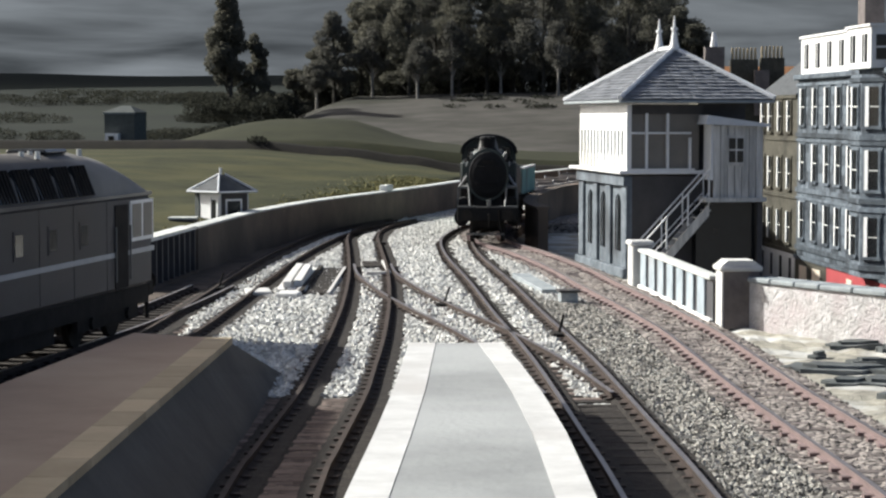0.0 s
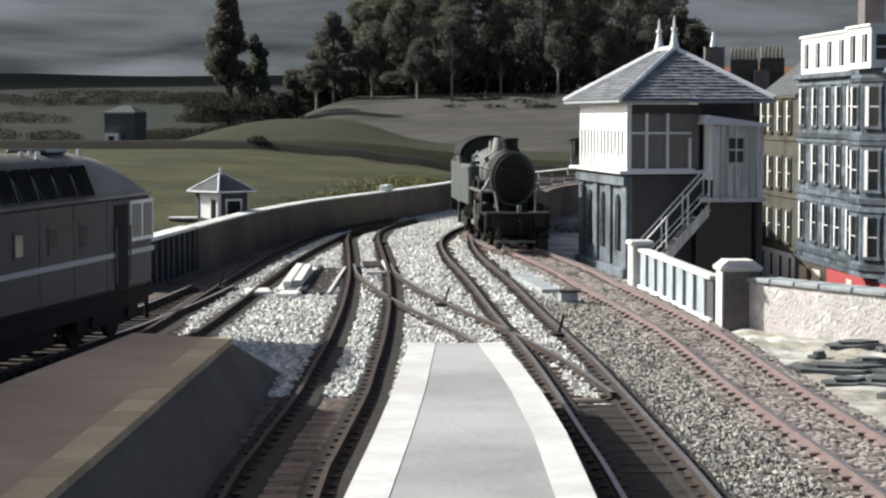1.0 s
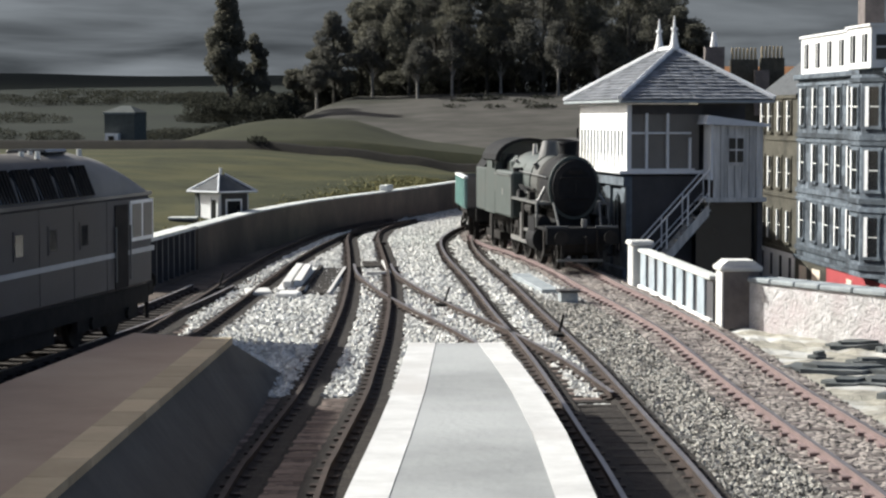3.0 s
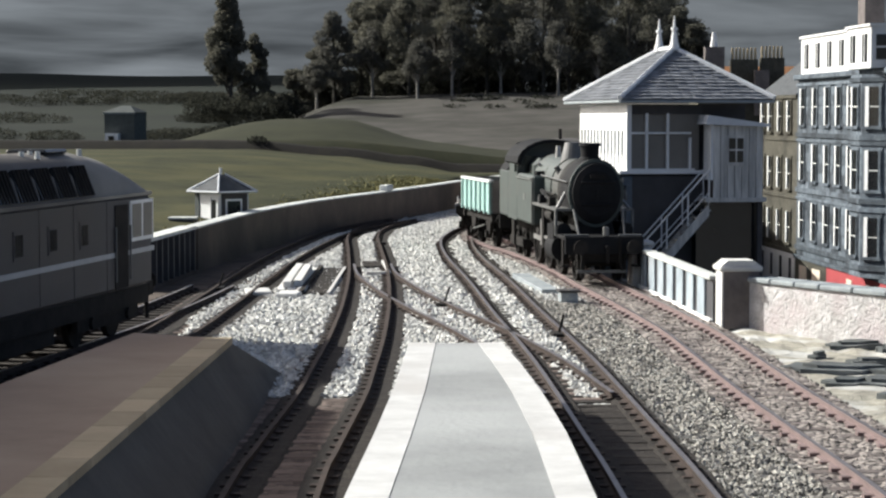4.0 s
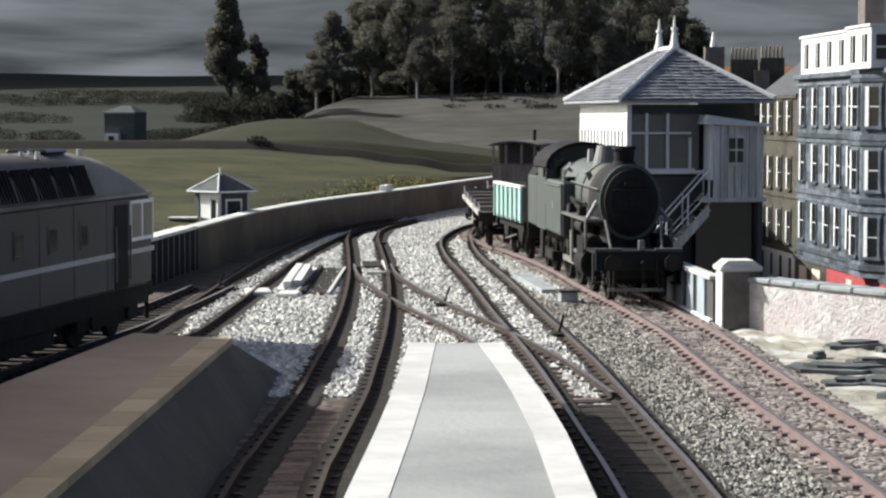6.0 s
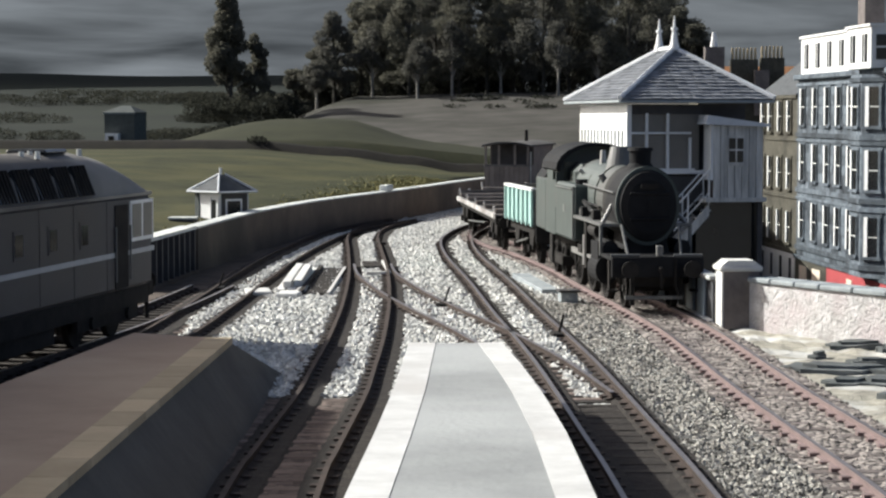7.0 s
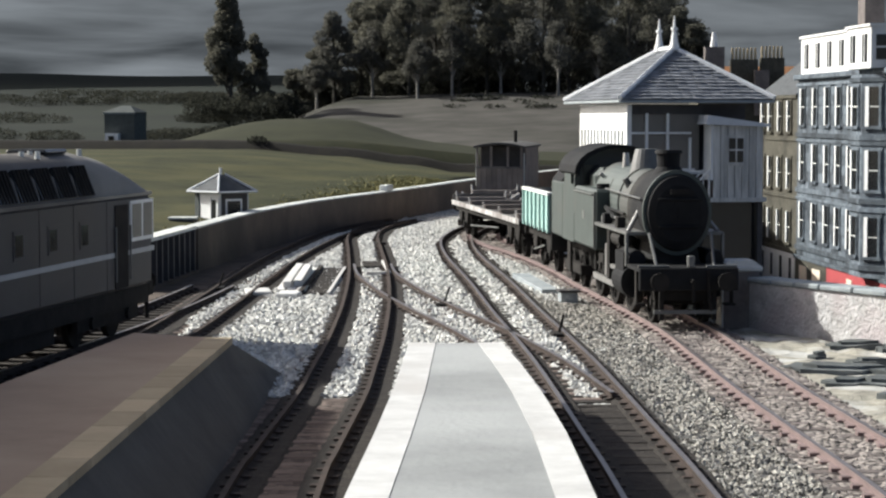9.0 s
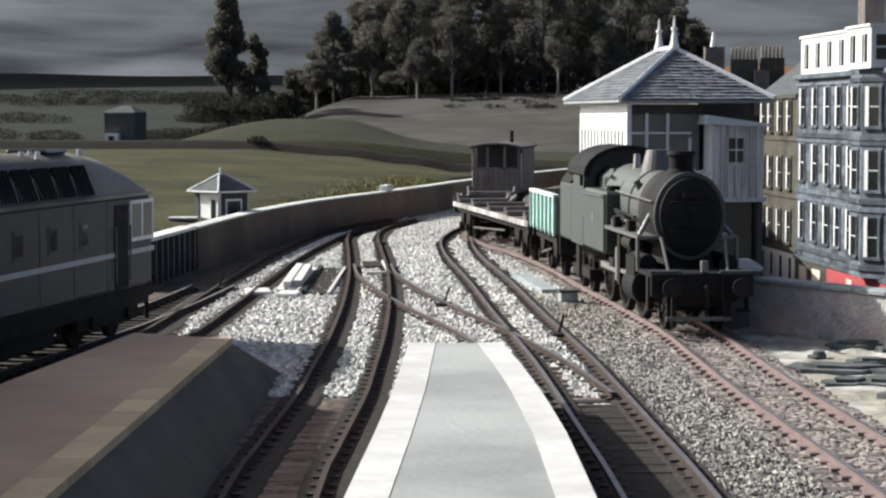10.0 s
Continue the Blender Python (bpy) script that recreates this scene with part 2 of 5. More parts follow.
def smoothline(pts, step=0.5):
    """Catmull-Rom through plan points, resampled evenly; gives (x, y, heading)."""
    pts = [Vector(p) for p in pts]
    pts = [pts[0] * 2 - pts[1]] + pts + [pts[-1] * 2 - pts[-2]]
    fine = []
    for i in range(1, len(pts) - 2):
        a, b, c, d = pts[i - 1:i + 3]
        for k in range(24):
            t = k / 24
            fine.append(0.5 * (2 * b + (c - a) * t + (2 * a - 5 * b + 4 * c - d) * t * t + (3 * b - a - 3 * c + d) * t ** 3))
    fine.append(pts[-2])
    out, need = [fine[0]], step
    for p, q in zip(fine, fine[1:]):
        seg = (q - p).length
        pos = 0.0
        while seg - pos >= need:
            pos += need
            out.append(p.lerp(q, pos / seg))
            need = step
        need -= seg - pos
    return out


def normals2(line):
    ns = []
    for i in range(len(line)):
        d = line[min(i + 1, len(line) - 1)] - line[max(i - 1, 0)]
        d.normalize()
        ns.append(Vector((d.y, -d.x)))
    return ns


def sweep(line, section, bm=None):
    """Sweeps a closed section of (offset to the right, height) along a plan line."""
    bm = bm or bmesh.new()
    ns = normals2(line)
    rings = [[bm.verts.new((p.x + n.x * u, p.y + n.y * u, v)) for u, v in section] for p, n in zip(line, ns)]
    k = len(section)
    for a, b in zip(rings, rings[1:]):
        for i in range(k):
            bm.faces.new((a[i], a[(i + 1) % k], b[(i + 1) % k], b[i]))
    bm.faces.new(rings[0])
    bm.faces.new(rings[-1][::-1])
    bmesh.ops.recalc_face_normals(bm, faces=bm.faces)
    return bm


# ---- lines of the plan ----
LINE_T5 = [(5.95, -12), (5.95, 10), (5.85, 24), (5.62, 30), (5.45, 34), (5.33, 39), (5.22, 43.5), (4.92, 48), (4.62, 51.6), (4.22, 56), (3.72, 62.3), (2.87, 69.2), (2.05, 73.8),
           (1.66, 77.5), (1.66, 81), (1.92, 85), (2.38, 88.8), (3.3, 95), (4.9, 101.5), (7.1, 109.5), (8.8, 118), (12.0, 134), (16.0, 150), (21, 166)]
LINE_T4 = [(2.95, -12), (2.9, 10), (2.7, 24.5), (2.54, 30), (2.28, 37.5), (2.03, 42.6), (1.71, 48.2), (1.28, 57), (0.69, 67), (0.48, 74.7), (0.72, 80), (1.4, 85.5), (2.4, 90)]
LINE_T3 = [(-2.15, 63.5), (-1.86, 59.5), (-1.1, 54), (-0.35, 49.7), (0.4, 46), (1.05, 42.5), (1.75, 38), (2.25, 33.5)]
LINE_T2 = [(-2.0, -12), (-2.05, 10), (-2.06, 25), (-2.0, 28), (-1.82, 33.5), (-1.79, 37), (-1.77, 43), (-1.87, 51), (-2.16, 60.5), (-2.66, 71), (-3.0, 78), (-2.9, 84), (-2.0, 90)]
LINE_T1 = [(-7.6, 18), (-7.0, 27), (-6.4, 35), (-5.77, 43), (-5.54, 50.4), (-5.38, 58.4), (-5.05, 68.8), (-4.25, 80), (-3.0, 87), (-1.6, 92)]
LINE_T0 = [(-12.4, 12), (-10.3, 25), (-8.58, 35.6), (-7.2, 44), (-6.55, 50), (-6.1, 56)]
WALL = [(-7.55, 62.5), (-7.0, 69), (-6.45, 74.2), (-5.0, 82.5), (-2.5, 92.5), (-0.8, 99.5), (0.9, 107), (3.8, 118), (7.4, 130), (11.5, 144)]


def x_at(line, y):
    for (x0, y0), (x1, y1) in zip(line, line[1:]):
        if y0 <= y <= y1:
            return x0 + (x1 - x0) * (y - y0) / (y1 - y0)
    return line[0][0] if y < line[0][1] else line[-1][0]


# ---- ground ----
bm = bmesh.new()
bmesh.ops.create_grid(bm, x_segments=8, y_segments=8, size=1500)
for v in bm.verts:
    v.co.z = -5.6
tagged(part("ground", bm, M_street), "grey street level ground under the viaduct", "ground", kind="structure")


def strip(name, fl, fr, y0, y1, z, material, label, nx=10, rough=0.02, deep=5.55, dy=0.7):
    bm = bmesh.new()
    rows = []
    n = int((y1 - y0) / dy)
    for j in range(n + 1):
        y = y0 + (y1 - y0) * j / n
        a, b = fl(y), fr(y)
        rows.append([bm.verts.new((a + (b - a) * i / nx, y, z + rough * (noise.noise((3 * (a + (b - a) * i / nx), 3 * y, 0)) if 0 < i < nx else 0))) for i in range(nx + 1)])
    for r, s in zip(rows, rows[1:]):
        for i in range(nx):
            bm.faces.new((r[i], r[i + 1], s[i + 1], s[i]))
    # sides down to the street
    edge = rows[0] + [r[-1] for r in rows[1:]] + rows[-1][-2::-1] + [r[0] for r in rows[-2:0:-1]]
    low = [bm.verts.new((v.co.x, v.co.y, z - deep)) for v in edge]
    for i in range(len(edge)):
        k = (i + 1) % len(edge)
        bm.faces.new((edge[i], low[i], low[k], edge[k]))
    bmesh.ops.recalc_face_normals(bm, faces=bm.faces)
    return tagged(part(name, bm, material), label, "ground", kind="structure")


def bal_left(y):
    return min(x_at(LINE_T1, y) + 0.1 - 0.62 * min(1.0, max(0.0, (y - 45) / 4)), x_at(LINE_T5, y) - 3)


def bal_right(y):
    return x_at(LINE_T5, y) - 1.0


def pink_right(y):
    return x_at(LINE_T5, y) + (1.05 if y < 90 else 6)


def station_right(y):
    return x_at(LINE_T4, y) + 0.5


# The island platform's shadow is put into this bed's black colour.
strip("platform_trackbed", lambda y: 0.2, station_right, -12, 33.4, -0.142, M_blackish, "trackbed coloured black for the shadow of the island platform", nx=8, rough=0.03)
strip("station_trackbed", bal_left, lambda y: 0.2, -12, 34.2, -0.14, M_ballast_dark, "dark brown trackbed between the platforms", nx=12, rough=0.03)
strip("ballast_verge", station_right, bal_right, -12, 34.2, -0.17, M_ballast_mid, "grey-brown stone ballast beside the platform line", nx=8, rough=0.05)
strip("ballast_joint", lambda y: 0.2, station_right, 33.4, 34.2, -0.17, M_ballast, "pale ballast at the end of the platform trackbed", nx=8, rough=0.03)
strip("ballast_yard", bal_left, bal_right, 34.2, 112, -0.15, M_ballast, "pale grey stone ballast between the tracks", nx=16, rough=0.05)
strip("ballast_red_line", bal_right, pink_right, -12, 160, -0.136, M_ballast_pink, "brownish stone ballast under the rust-red track", nx=8, rough=0.05)
strip("earth_siding", lambda y: -16 if y < 58 else x_at(WALL, y) - 0.35, bal_left, -12, 112, -0.19, M_earth, "dark brown cinder ground beside the wall", nx=10, rough=0.05)
def sand_right(y):
    """As far as the low wall and the parapet."""
    return x_at([(12.0, -12), (12.0, 37.5), (6.98, 45.8), (6.7, 46.6), (5.6, 57.5), (5.9, 58.5)], y)


strip("sandy_ground", pink_right, sand_right, -12, 58.5, -0.2, M_sand, "pale sandy ground beside the red track", nx=10, rough=0.1)

strip("signal_box_yard", pink_right, lambda y: x_at([(5.9, 58.5), (9.2, 62), (9.2, 75), (8.0, 90)], y), 58.5, 90, -0.53, M_sand, "pale sandy ground round the signal box", nx=10, rough=0.05, deep=5.1)


# ---- tracks ----
def track(line, label, m_rail, m_sleep, dark_band=0.0, head=None, half=GAUGE / 2, spacing=0.62, y_near=15):
    t = thing("railway_track", at(0, 0, 0), label, "railway track", "tracks of the yard", "structure")
    pts = smoothline(line, 0.5)
    for side in (-1, 1):
        o = side * half
        sec = [(o - 0.075, -0.13), (o + 0.075, -0.13), (o + 0.075, -0.11), (o + 0.022, -0.095), (o + 0.022, -0.04), (o + 0.04, -0.03), (o + 0.04, -0.006), (o - 0.04, -0.006), (o - 0.04, -0.03), (o - 0.022, -0.04), (o - 0.022, -0.095), (o - 0.075, -0.11)]
        r = part("rail", sweep(pts, sec), m_rail, t)
        if dark_band:
            # Dark ballast with the rail's shade in its colour, wider on the shadow side.
            part("dark_ballast_band", sweep(pts, [(o - dark_band * 0.9, -0.2), (o + dark_band * 1.05, -0.2), (o + dark_band * 0.7, -0.115), (o - dark_band * 0.5, -0.115)]), M_blackish, t, "band of dark ballast and painted rail shade along the rail")
        part("rail_head", sweep(pts, [(o - 0.036, -0.006), (o + 0.036, -0.006), (o + 0.036, 0.0), (o - 0.036, 0.0)]), head or M_railtop, r, "worn bright running surface")
    sp = smoothline(line, spacing)
    ns = normals2(sp)
    first = None
    chair = None
    k = 0
    for p, n in zip(sp, ns):
        if p.y < y_near or p.y > 120:
            continue
        k += 1
        m = at(p.x, p.y, random.uniform(-0.012, 0.006), 0, 0, math.degrees(math.atan2(n.y, n.x)) + random.uniform(-1.2, 1.2))
        if first is None:
            first = part("sleeper", B(-1.0, -0.125, -0.3, 1.0, 0.125, -0.132, bev=0.012), m_sleep, t, m=m)
            bm = bmesh.new()
            for s in (-1, 1):
                box(bm, s * half - 0.16, -0.07, -0.132, s * half - 0.03, 0.07, -0.085)
                box(bm, s * half + 0.03, -0.07, -0.132, s * half + 0.16, 0.07, -0.085)
            chair = part("rail_chair", bm, m_rail, first)
        else:
            share("rail_chair", chair, share("sleeper", first, t, m), Matrix())
    return t


track(LINE_T5, "rust-red track with close-set wooden sleepers in ballast", M_railred, M_sleeper_red)
track(LINE_T4, "brown-railed track curving through pale ballast", M_rail, M_sleeper_dark, 0.36)
track(LINE_T3, "crossover track joining two platform lines", M_rail, M_sleeper, 0.16)
track(LINE_T2, "dark track between the two platforms", M_rail, M_sleeper, 0.5, M_rail)
track(LINE_T1, "dark siding track curving below the wall", M_rail, M_sleeper, 0.62, M_rail)
track(LINE_T0, "siding track under the diesel locomotive", M_rail, M_sleeper_dark)

# ---- platforms ----
def platform(name, left, right, label, m_top, m_edge, edge_w, y_top, y_end, z=0.9, both=True, m_side=None):
    t = thing(name, at(0, 0, 0), label, "platform", kind="structure")
    ys = [-12, 0, 10, 16, 18, 20, 22, 24, 26, 28, 30, 31.5, y_top]
    ys = [y for y in ys if y < y_top] + [y_top, y_end]

    def zz(y):
        return z if y <= y_top else z + (y - y_top) / (y_end - y_top) * (-0.12 - z)

    def run(fa, fb, lift, material, nm, depth, lab=""):
        bm = bmesh.new()
        rings = []
        for y in ys:
            a, b, h = fa(y), fb(y), zz(y) + lift
            rings.append([bm.verts.new(c) for c in ((a, y, h), (b, y, h), (b, y, h - depth if depth < 0.5 else -0.25), (a, y, h - depth if depth < 0.5 else -0.25))])
        for r, s in zip(rings, rings[1:]):
            for i in range(4):
                bm.faces.new((r[i], r[(i + 1) % 4], s[(i + 1) % 4], s[i]))
        bm.faces.new(rings[0])
        bm.faces.new(rings[-1][::-1])
        bmesh.ops.recalc_face_normals(bm, faces=bm.faces)
        return part(nm, bm, material, t, lab)

    run(lambda y: left(y) + 0.06, lambda y: right(y) - 0.06, -0.08, m_side, "platform_wall", 9)
    run(lambda y: left(y) + (edge_w * 1.1 if both else 0), lambda y: right(y) - edge_w, -0.0, m_top, "surface", 0.08)
    # edging slabs
    def edging(fa, fb):
        y = -12.0
        while y < y_end - 0.01:
            n = min(y + 1.15, y_end)
            if y < y_top < n:
                n = y_top
            if y > 8:
                bm = bmesh.new()
                q = [(fa(y), y, zz(y)), (fb(y), y, zz(y)), (fb(n), n - 0.004, zz(n)), (fa(n), n - 0.004, zz(n))]
                up = [bm.verts.new((a, b, c + 0.008)) for a, b, c in q]
                dn = [bm.verts.new((a, b, c - 0.08)) for a, b, c in q]
                bm.faces.new(up)
                bm.faces.new(dn[::-1])
                for i in range(4):
                    bm.faces.new((up[i], dn[i], dn[(i + 1) % 4], up[(i + 1) % 4]))
                bmesh.ops.recalc_face_normals(bm, faces=bm.faces)
                part("edging_slab", bm, m_edge, t)
            y = n
    edging(lambda y: right(y) - edge_w, right)
    if both:
        edging(left, lambda y: left(y) + edge_w * 1.1)
    return t


def lerpf(y0, a, y1, b):
    return lambda y: a + (b - a) * (y - y0) / (y1 - y0)


def through_points(pts):
    """A curve over y through a few (y, x) points, straight before and after them."""
    def f(y):
        k = 0
        while k < len(pts) - 2 and y > pts[k + 1][0]:
            k += 1
        (ya, a), (yb, b) = pts[k], pts[k + 1]
        return a + (b - a) * (y - ya) / (yb - ya)
    return f


platform("island_platform", through_points([(16, -1.05), (19.7, -0.93), (23.5, -0.78), (27.5, -0.65), (33.0, -0.54)]), through_points([(16, 1.48), (19.7, 1.45), (23.5, 1.41), (26.9, 1.3), (30, 1.14), (33.0, 0.94)]), "narrow grey platform with broad white painted edges", M_platform, M_white, 0.385, 33.0, 33.3, m_side=M_platwall)
sl, sr = lerpf(28, -5.94, 34.6, -5.13), lerpf(19.7, -3.78, 33.7, -3.45)
sp = thing("side_platform", at(0, 0, 0), "brown surfaced platform with an ochre edge and battered dark sides", "platform", kind="structure")
bm = bmesh.new()
rings = []
for y in (-12, 8, 16, 24, 30, 33.8):
    yl = y + (0.8 if y > 33 else 0)
    rings.append([bm.verts.new(c) for c in ((sl(yl), yl, 0.82), (sr(y), y, 0.82), (-2.8, y + (3.9 if y > 33 else 0), -0.25), (sl(yl), yl + (3.9 if y > 33 else 0), -0.25))])
for r, q in zip(rings, rings[1:]):
    for i in range(4):
        bm.faces.new((r[i], r[(i + 1) % 4], q[(i + 1) % 4], q[i]))
bm.faces.new(rings[0])
bm.faces.new(rings[-1][::-1])
bmesh.ops.recalc_face_normals(bm, faces=bm.faces)
part("platform_bank", bm, M_platwall, sp, "dark sloping platform side")
bm = bmesh.new()
lo = [(sl(-12), -12), (sr(-12) - 0.4, -12), (sr(33.8) - 0.4, 33.85), (sl(34.6), 34.6)]
prism(bm, lo, "z", 0.8, 0.9)
part("surface", bm, M_brownplat, sp)
y = 8.0
while y < 33.7:
    n = min(y + 1.15, 33.8)
    part("edging_slab", P([(sr(y) - 0.4, y), (sr(y) + 0.03, y), (sr(n) + 0.03, n - 0.02), (sr(n) - 0.4, n - 0.02)], "z", 0.8, 0.908), M_ochre, sp)
    y = n

# ---- retaining wall and coping ----
wl_pts = smoothline(WALL, 1.2)
w = thing("wall_west", at(0, 0, 0), "brown stone retaining wall with pale coping along the siding", "wall", kind="structure")
part("wall_body", sweep(wl_pts, [(-0.25, -5.4), (0.25, -5.4), (0.22, 1.13), (-0.22, 1.13)]), M_wall, w)
for a, b in zip(wl_pts, wl_pts[1:]):
    d = (b - a)
    part("coping_stone", B(-0.28, 0.01, 1.13, 0.25, d.length - 0.01, 1.19, bev=0.015), M_coping, w, m=at(a.x, a.y, 0, 0, 0, math.degrees(math.atan2(-d.x, d.y))))
# girder section beside the diesel
g = thing("girder_parapet", at(-7.62, 62.3, 0, 0, 0, 0), "dark riveted iron girder parapet with upright ribs", "parapet", kind="structure")
gp = [Vector((-7.6, 62.4)), Vector((-8.1, 55.6))]
d = gp[1] - gp[0]
g.matrix_basis = at(gp[0].x, gp[0].y, 0, 0, 0, math.degrees(math.atan2(-d.x, d.y)))
part("web_plate", B(-0.1, 0.02, -0.6, 0.1, 6.8, 1.12), M_ironpanel, g)
part("top_flange", B(-0.25, 0.02, 1.12, 0.25, 6.8, 1.22), M_coping, g)
part("bottom_flange", B(-0.3, 0.02, -0.5, 0.3, 6.8, -0.1), M_earth, g)
for i in range(9):
    part("rib", B(-0.24, 0.2 + i * 0.78, -0.1, -0.1, 0.32 + i * 0.78, 1.12), M_ironpanel, g)

# ---- terrain behind the wall ----
def terrain(name, x0, x1, y0, y1, f, material, label, nx=60, ny=40):
    bm = bmesh.new()
    g = [[bm.verts.new((x0 + (x1 - x0) * i / nx, y0 + (y1 - y0) * j / ny, f(x0 + (x1 - x0) * i / nx, y0 + (y1 - y0) * j / ny))) for i in range(nx + 1)] for j in range(ny + 1)]
    for j in range(ny):
        for i in range(nx):
            bm.faces.new((g[j][i], g[j][i + 1], g[j + 1][i + 1], g[j + 1][i]))
    return tagged(part(name, bm, material, smooth=True), label, "hillside", kind="structure")


def lin(x, pts):
    for (a, u), (b, v) in zip(pts, pts[1:]):
        if x <= b:
            t = max(0.0, (x - a) / (b - a))
            t = t * t * (3 - 2 * t)
            return u + (v - u) * t
    return pts[-1][1]


def wall_x(y):
    return x_at(WALL, y)


def path_z(x):
    return lin(x, [(-60, 2.3), (-14.6, 2.3), (-7.6, 1.8), (-2.6, 1.2), (1.3, 0.6), (20, 0.2)])


def bank_z(x, y):
    """Grass bank: level with the coping at the wall, rising away from it."""
    d = wall_x(y) - x if y > 62 else max(-6.9 - x, 0) - (62 - y)
    h = 0.75 + lin(d, [(0, 0.0), (3, 0.25), (20, 1.0), (60, 1.3)]) + lin(y, [(60, 0), (150, 1.0)]) * 0.6
    k = lin(y, [(110, 0), (146, 1)])
    h = h + (path_z(x) - 0.2 - h) * k
    return (h if d > 0.4 else -5.4) + (0.12 * noise.noise((x * 0.35, y * 0.3, 2)) + 0.03 * noise.noise((x * 2, y * 2, 5))) * (1 - 0.7 * k)


terrain("grass_bank", -60, 16, 58, 152, bank_z, M_grass, "green grassed bank behind the retaining wall", 110, 110)


rnd = random.Random(12)
vs, fs = [], []
for _ in range(16000):
    y = rnd.uniform(66, 108)
    dry = max(0.0, (y - 80) / 28)
    if rnd.random() > 0.25 + dry:
        continue
    x = wall_x(y) - 0.42 - abs(rnd.gauss(0, 0.45 + 1.1 * dry))
    z = bank_z(x, y) - 0.05
    h = rnd.uniform(0.08, 0.17)
    a, w = rnd.uniform(0, 6.28), rnd.uniform(0.03, 0.07)
    k = len(vs)
    vs += [((x - w * math.cos(a)) * S, (y - w * math.sin(a)) * S, z * S), ((x + w * math.cos(a)) * S, (y + w * math.sin(a)) * S, z * S), ((x + rnd.uniform(-0.12, 0.12)) * S, (y + rnd.uniform(-0.12, 0.12)) * S, (z + h) * S)]
    fs.append((k, k + 1, k + 2))
me = bpy.data.meshes.new("dry_grass")
me.from_pydata(vs, [], fs)
me.materials.append(M_straw)
tagged(new("dry_grass", me), "pale dry yellow grass along the top of the wall", "grass", kind="stuff")
t = thing("stone_block", at(-2.52, 92.4, 1.19, 0, 0, -14), "pale stone block resting on the wall coping", "stone block")
part("block", B(-0.18, -0.45, 0, 0.2, 0.45, 0.26, bev=0.03), M_coping, t)

# plain wall out of view, added to cast shade over the side platform
tagged(part("unseen_shade_wall", B(-14.0, -12, -5.6, -13.5, 38.6, 8.3), M_wall), "added unseen plain wall that shades the station side", "wall", kind="structure")

east = [p + n * 1.7 for p, n in zip(smoothline(LINE_T5, 1.0), normals2(smoothline(LINE_T5, 1.0))) if 74.5 < p.y < 130]
we = thing("wall_east", at(0, 0, 0), "dark brown parapet wall along the far side of the red track", "wall", kind="structure")
part("wall_body", sweep(east, [(-0.2, -5.4), (0.2, -5.4), (0.18, 1.15), (-0.18, 1.15)]), M_wall, we)
part("coping", sweep(east, [(-0.24, 1.15), (0.24, 1.15), (0.24, 1.24), (-0.24, 1.24)]), M_wall, we)


def mound_z(x, y):
    """Low mound behind the dark path."""
    c = lin(x, [(-26, 0), (-13, 2.3), (-9, 2.4), (0, 0.2), (6, -0.4)])
    if y < 157:
        return path_z(x) - 0.6
    return 1.9 - lin(x, [(-6, 0), (12, 0.7)]) + c * lin(y, [(154, 0.2), (172, 1), (200, 0.6)]) + 0.1 * noise.noise((x * 0.2, y * 0.2, 1))


terrain("dark_path", -60, 40, 150, 156, lambda x, y: path_z(x) + lin(y, [(150, -0.4), (152, 0.42), (154, 0.35), (156, -0.2)]) + 0.1 * noise.noise((x, y, 3)), M_hedge, "dark hedged path along the field", 90, 8)
terrain("field_mound", -70, 60, 156, 205, mound_z, M_mound, "dull green rounded mound in the field", 60, 30)


def hill_z(x, y):
    base = lin(x, [(-30, 1.0), (-22, 3.4), (-10, 6.8), (10, 7.3), (45, 7.6)])
    return 1.0 + (base - 1.0) * lin(y, [(198, -0.12), (262, 1.0), (300, 1.1)]) + 0.25 * noise.noise((x * 0.1, y * 0.1, 6))


terrain("bare_hill", -32, 75, 198, 300, hill_z, M_hill, "bare grey-brown hillside below the wood", 60, 40)


def far_z(x, y):
    return lin(y, [(205, 1.4), (300, 7.0), (420, 12.6)]) + 0.7 * noise.noise((x * 0.03, y * 0.03, 8))


terrain("distant_fields", -150, 30, 206, 420, lambda x, y: far_z(x, y) - (3.5 if x > -20 else 0), M_farhill, "dim distant fields and hedges below a cloudy sky", 60, 50)

# ---- sky backdrop ----
bm = bmesh.new()
prev = None
for i in range(25):
    a = radians(-40 + 80 * i / 24)
    x, y = 440 * math.sin(a), 440 * math.cos(a)
    cur = [bm.verts.new((x, y, -5.6)), bm.verts.new((x, y, 90))]
    if prev:
        bm.faces.new((prev[0], prev[1], cur[1], cur[0]))
    prev = cur
M_sky = bpy.data.materials.new("cloudy_backdrop")
M_sky.use_nodes = True
n, l = M_sky.node_tree.nodes, M_sky.node_tree.links
n.remove(n["Principled BSDF"])
em = n.new("ShaderNodeEmission")
tc = n.new("ShaderNodeTexCoord")
mp = n.new("ShaderNodeMapping")
mp.inputs["Scale"].default_value = (0.018 / S, 0.018 / S, 0.14 / S)
l.new(tc.outputs["Object"], mp.inputs[0])
nz = n.new("ShaderNodeTexNoise")
nz.inputs["Scale"].default_value = 1.1
nz.inputs["Detail"].default_value = 6
nz.inputs["Distortion"].default_value = 0.4
l.new(mp.outputs[0], nz.inputs["Vector"])
rp = n.new("ShaderNodeValToRGB")
rp.color_ramp.elements[0].position, rp.color_ramp.elements[1].position = 0.3, 0.75
rp.color_ramp.elements[0].color = (0.032, 0.035, 0.039, 1)
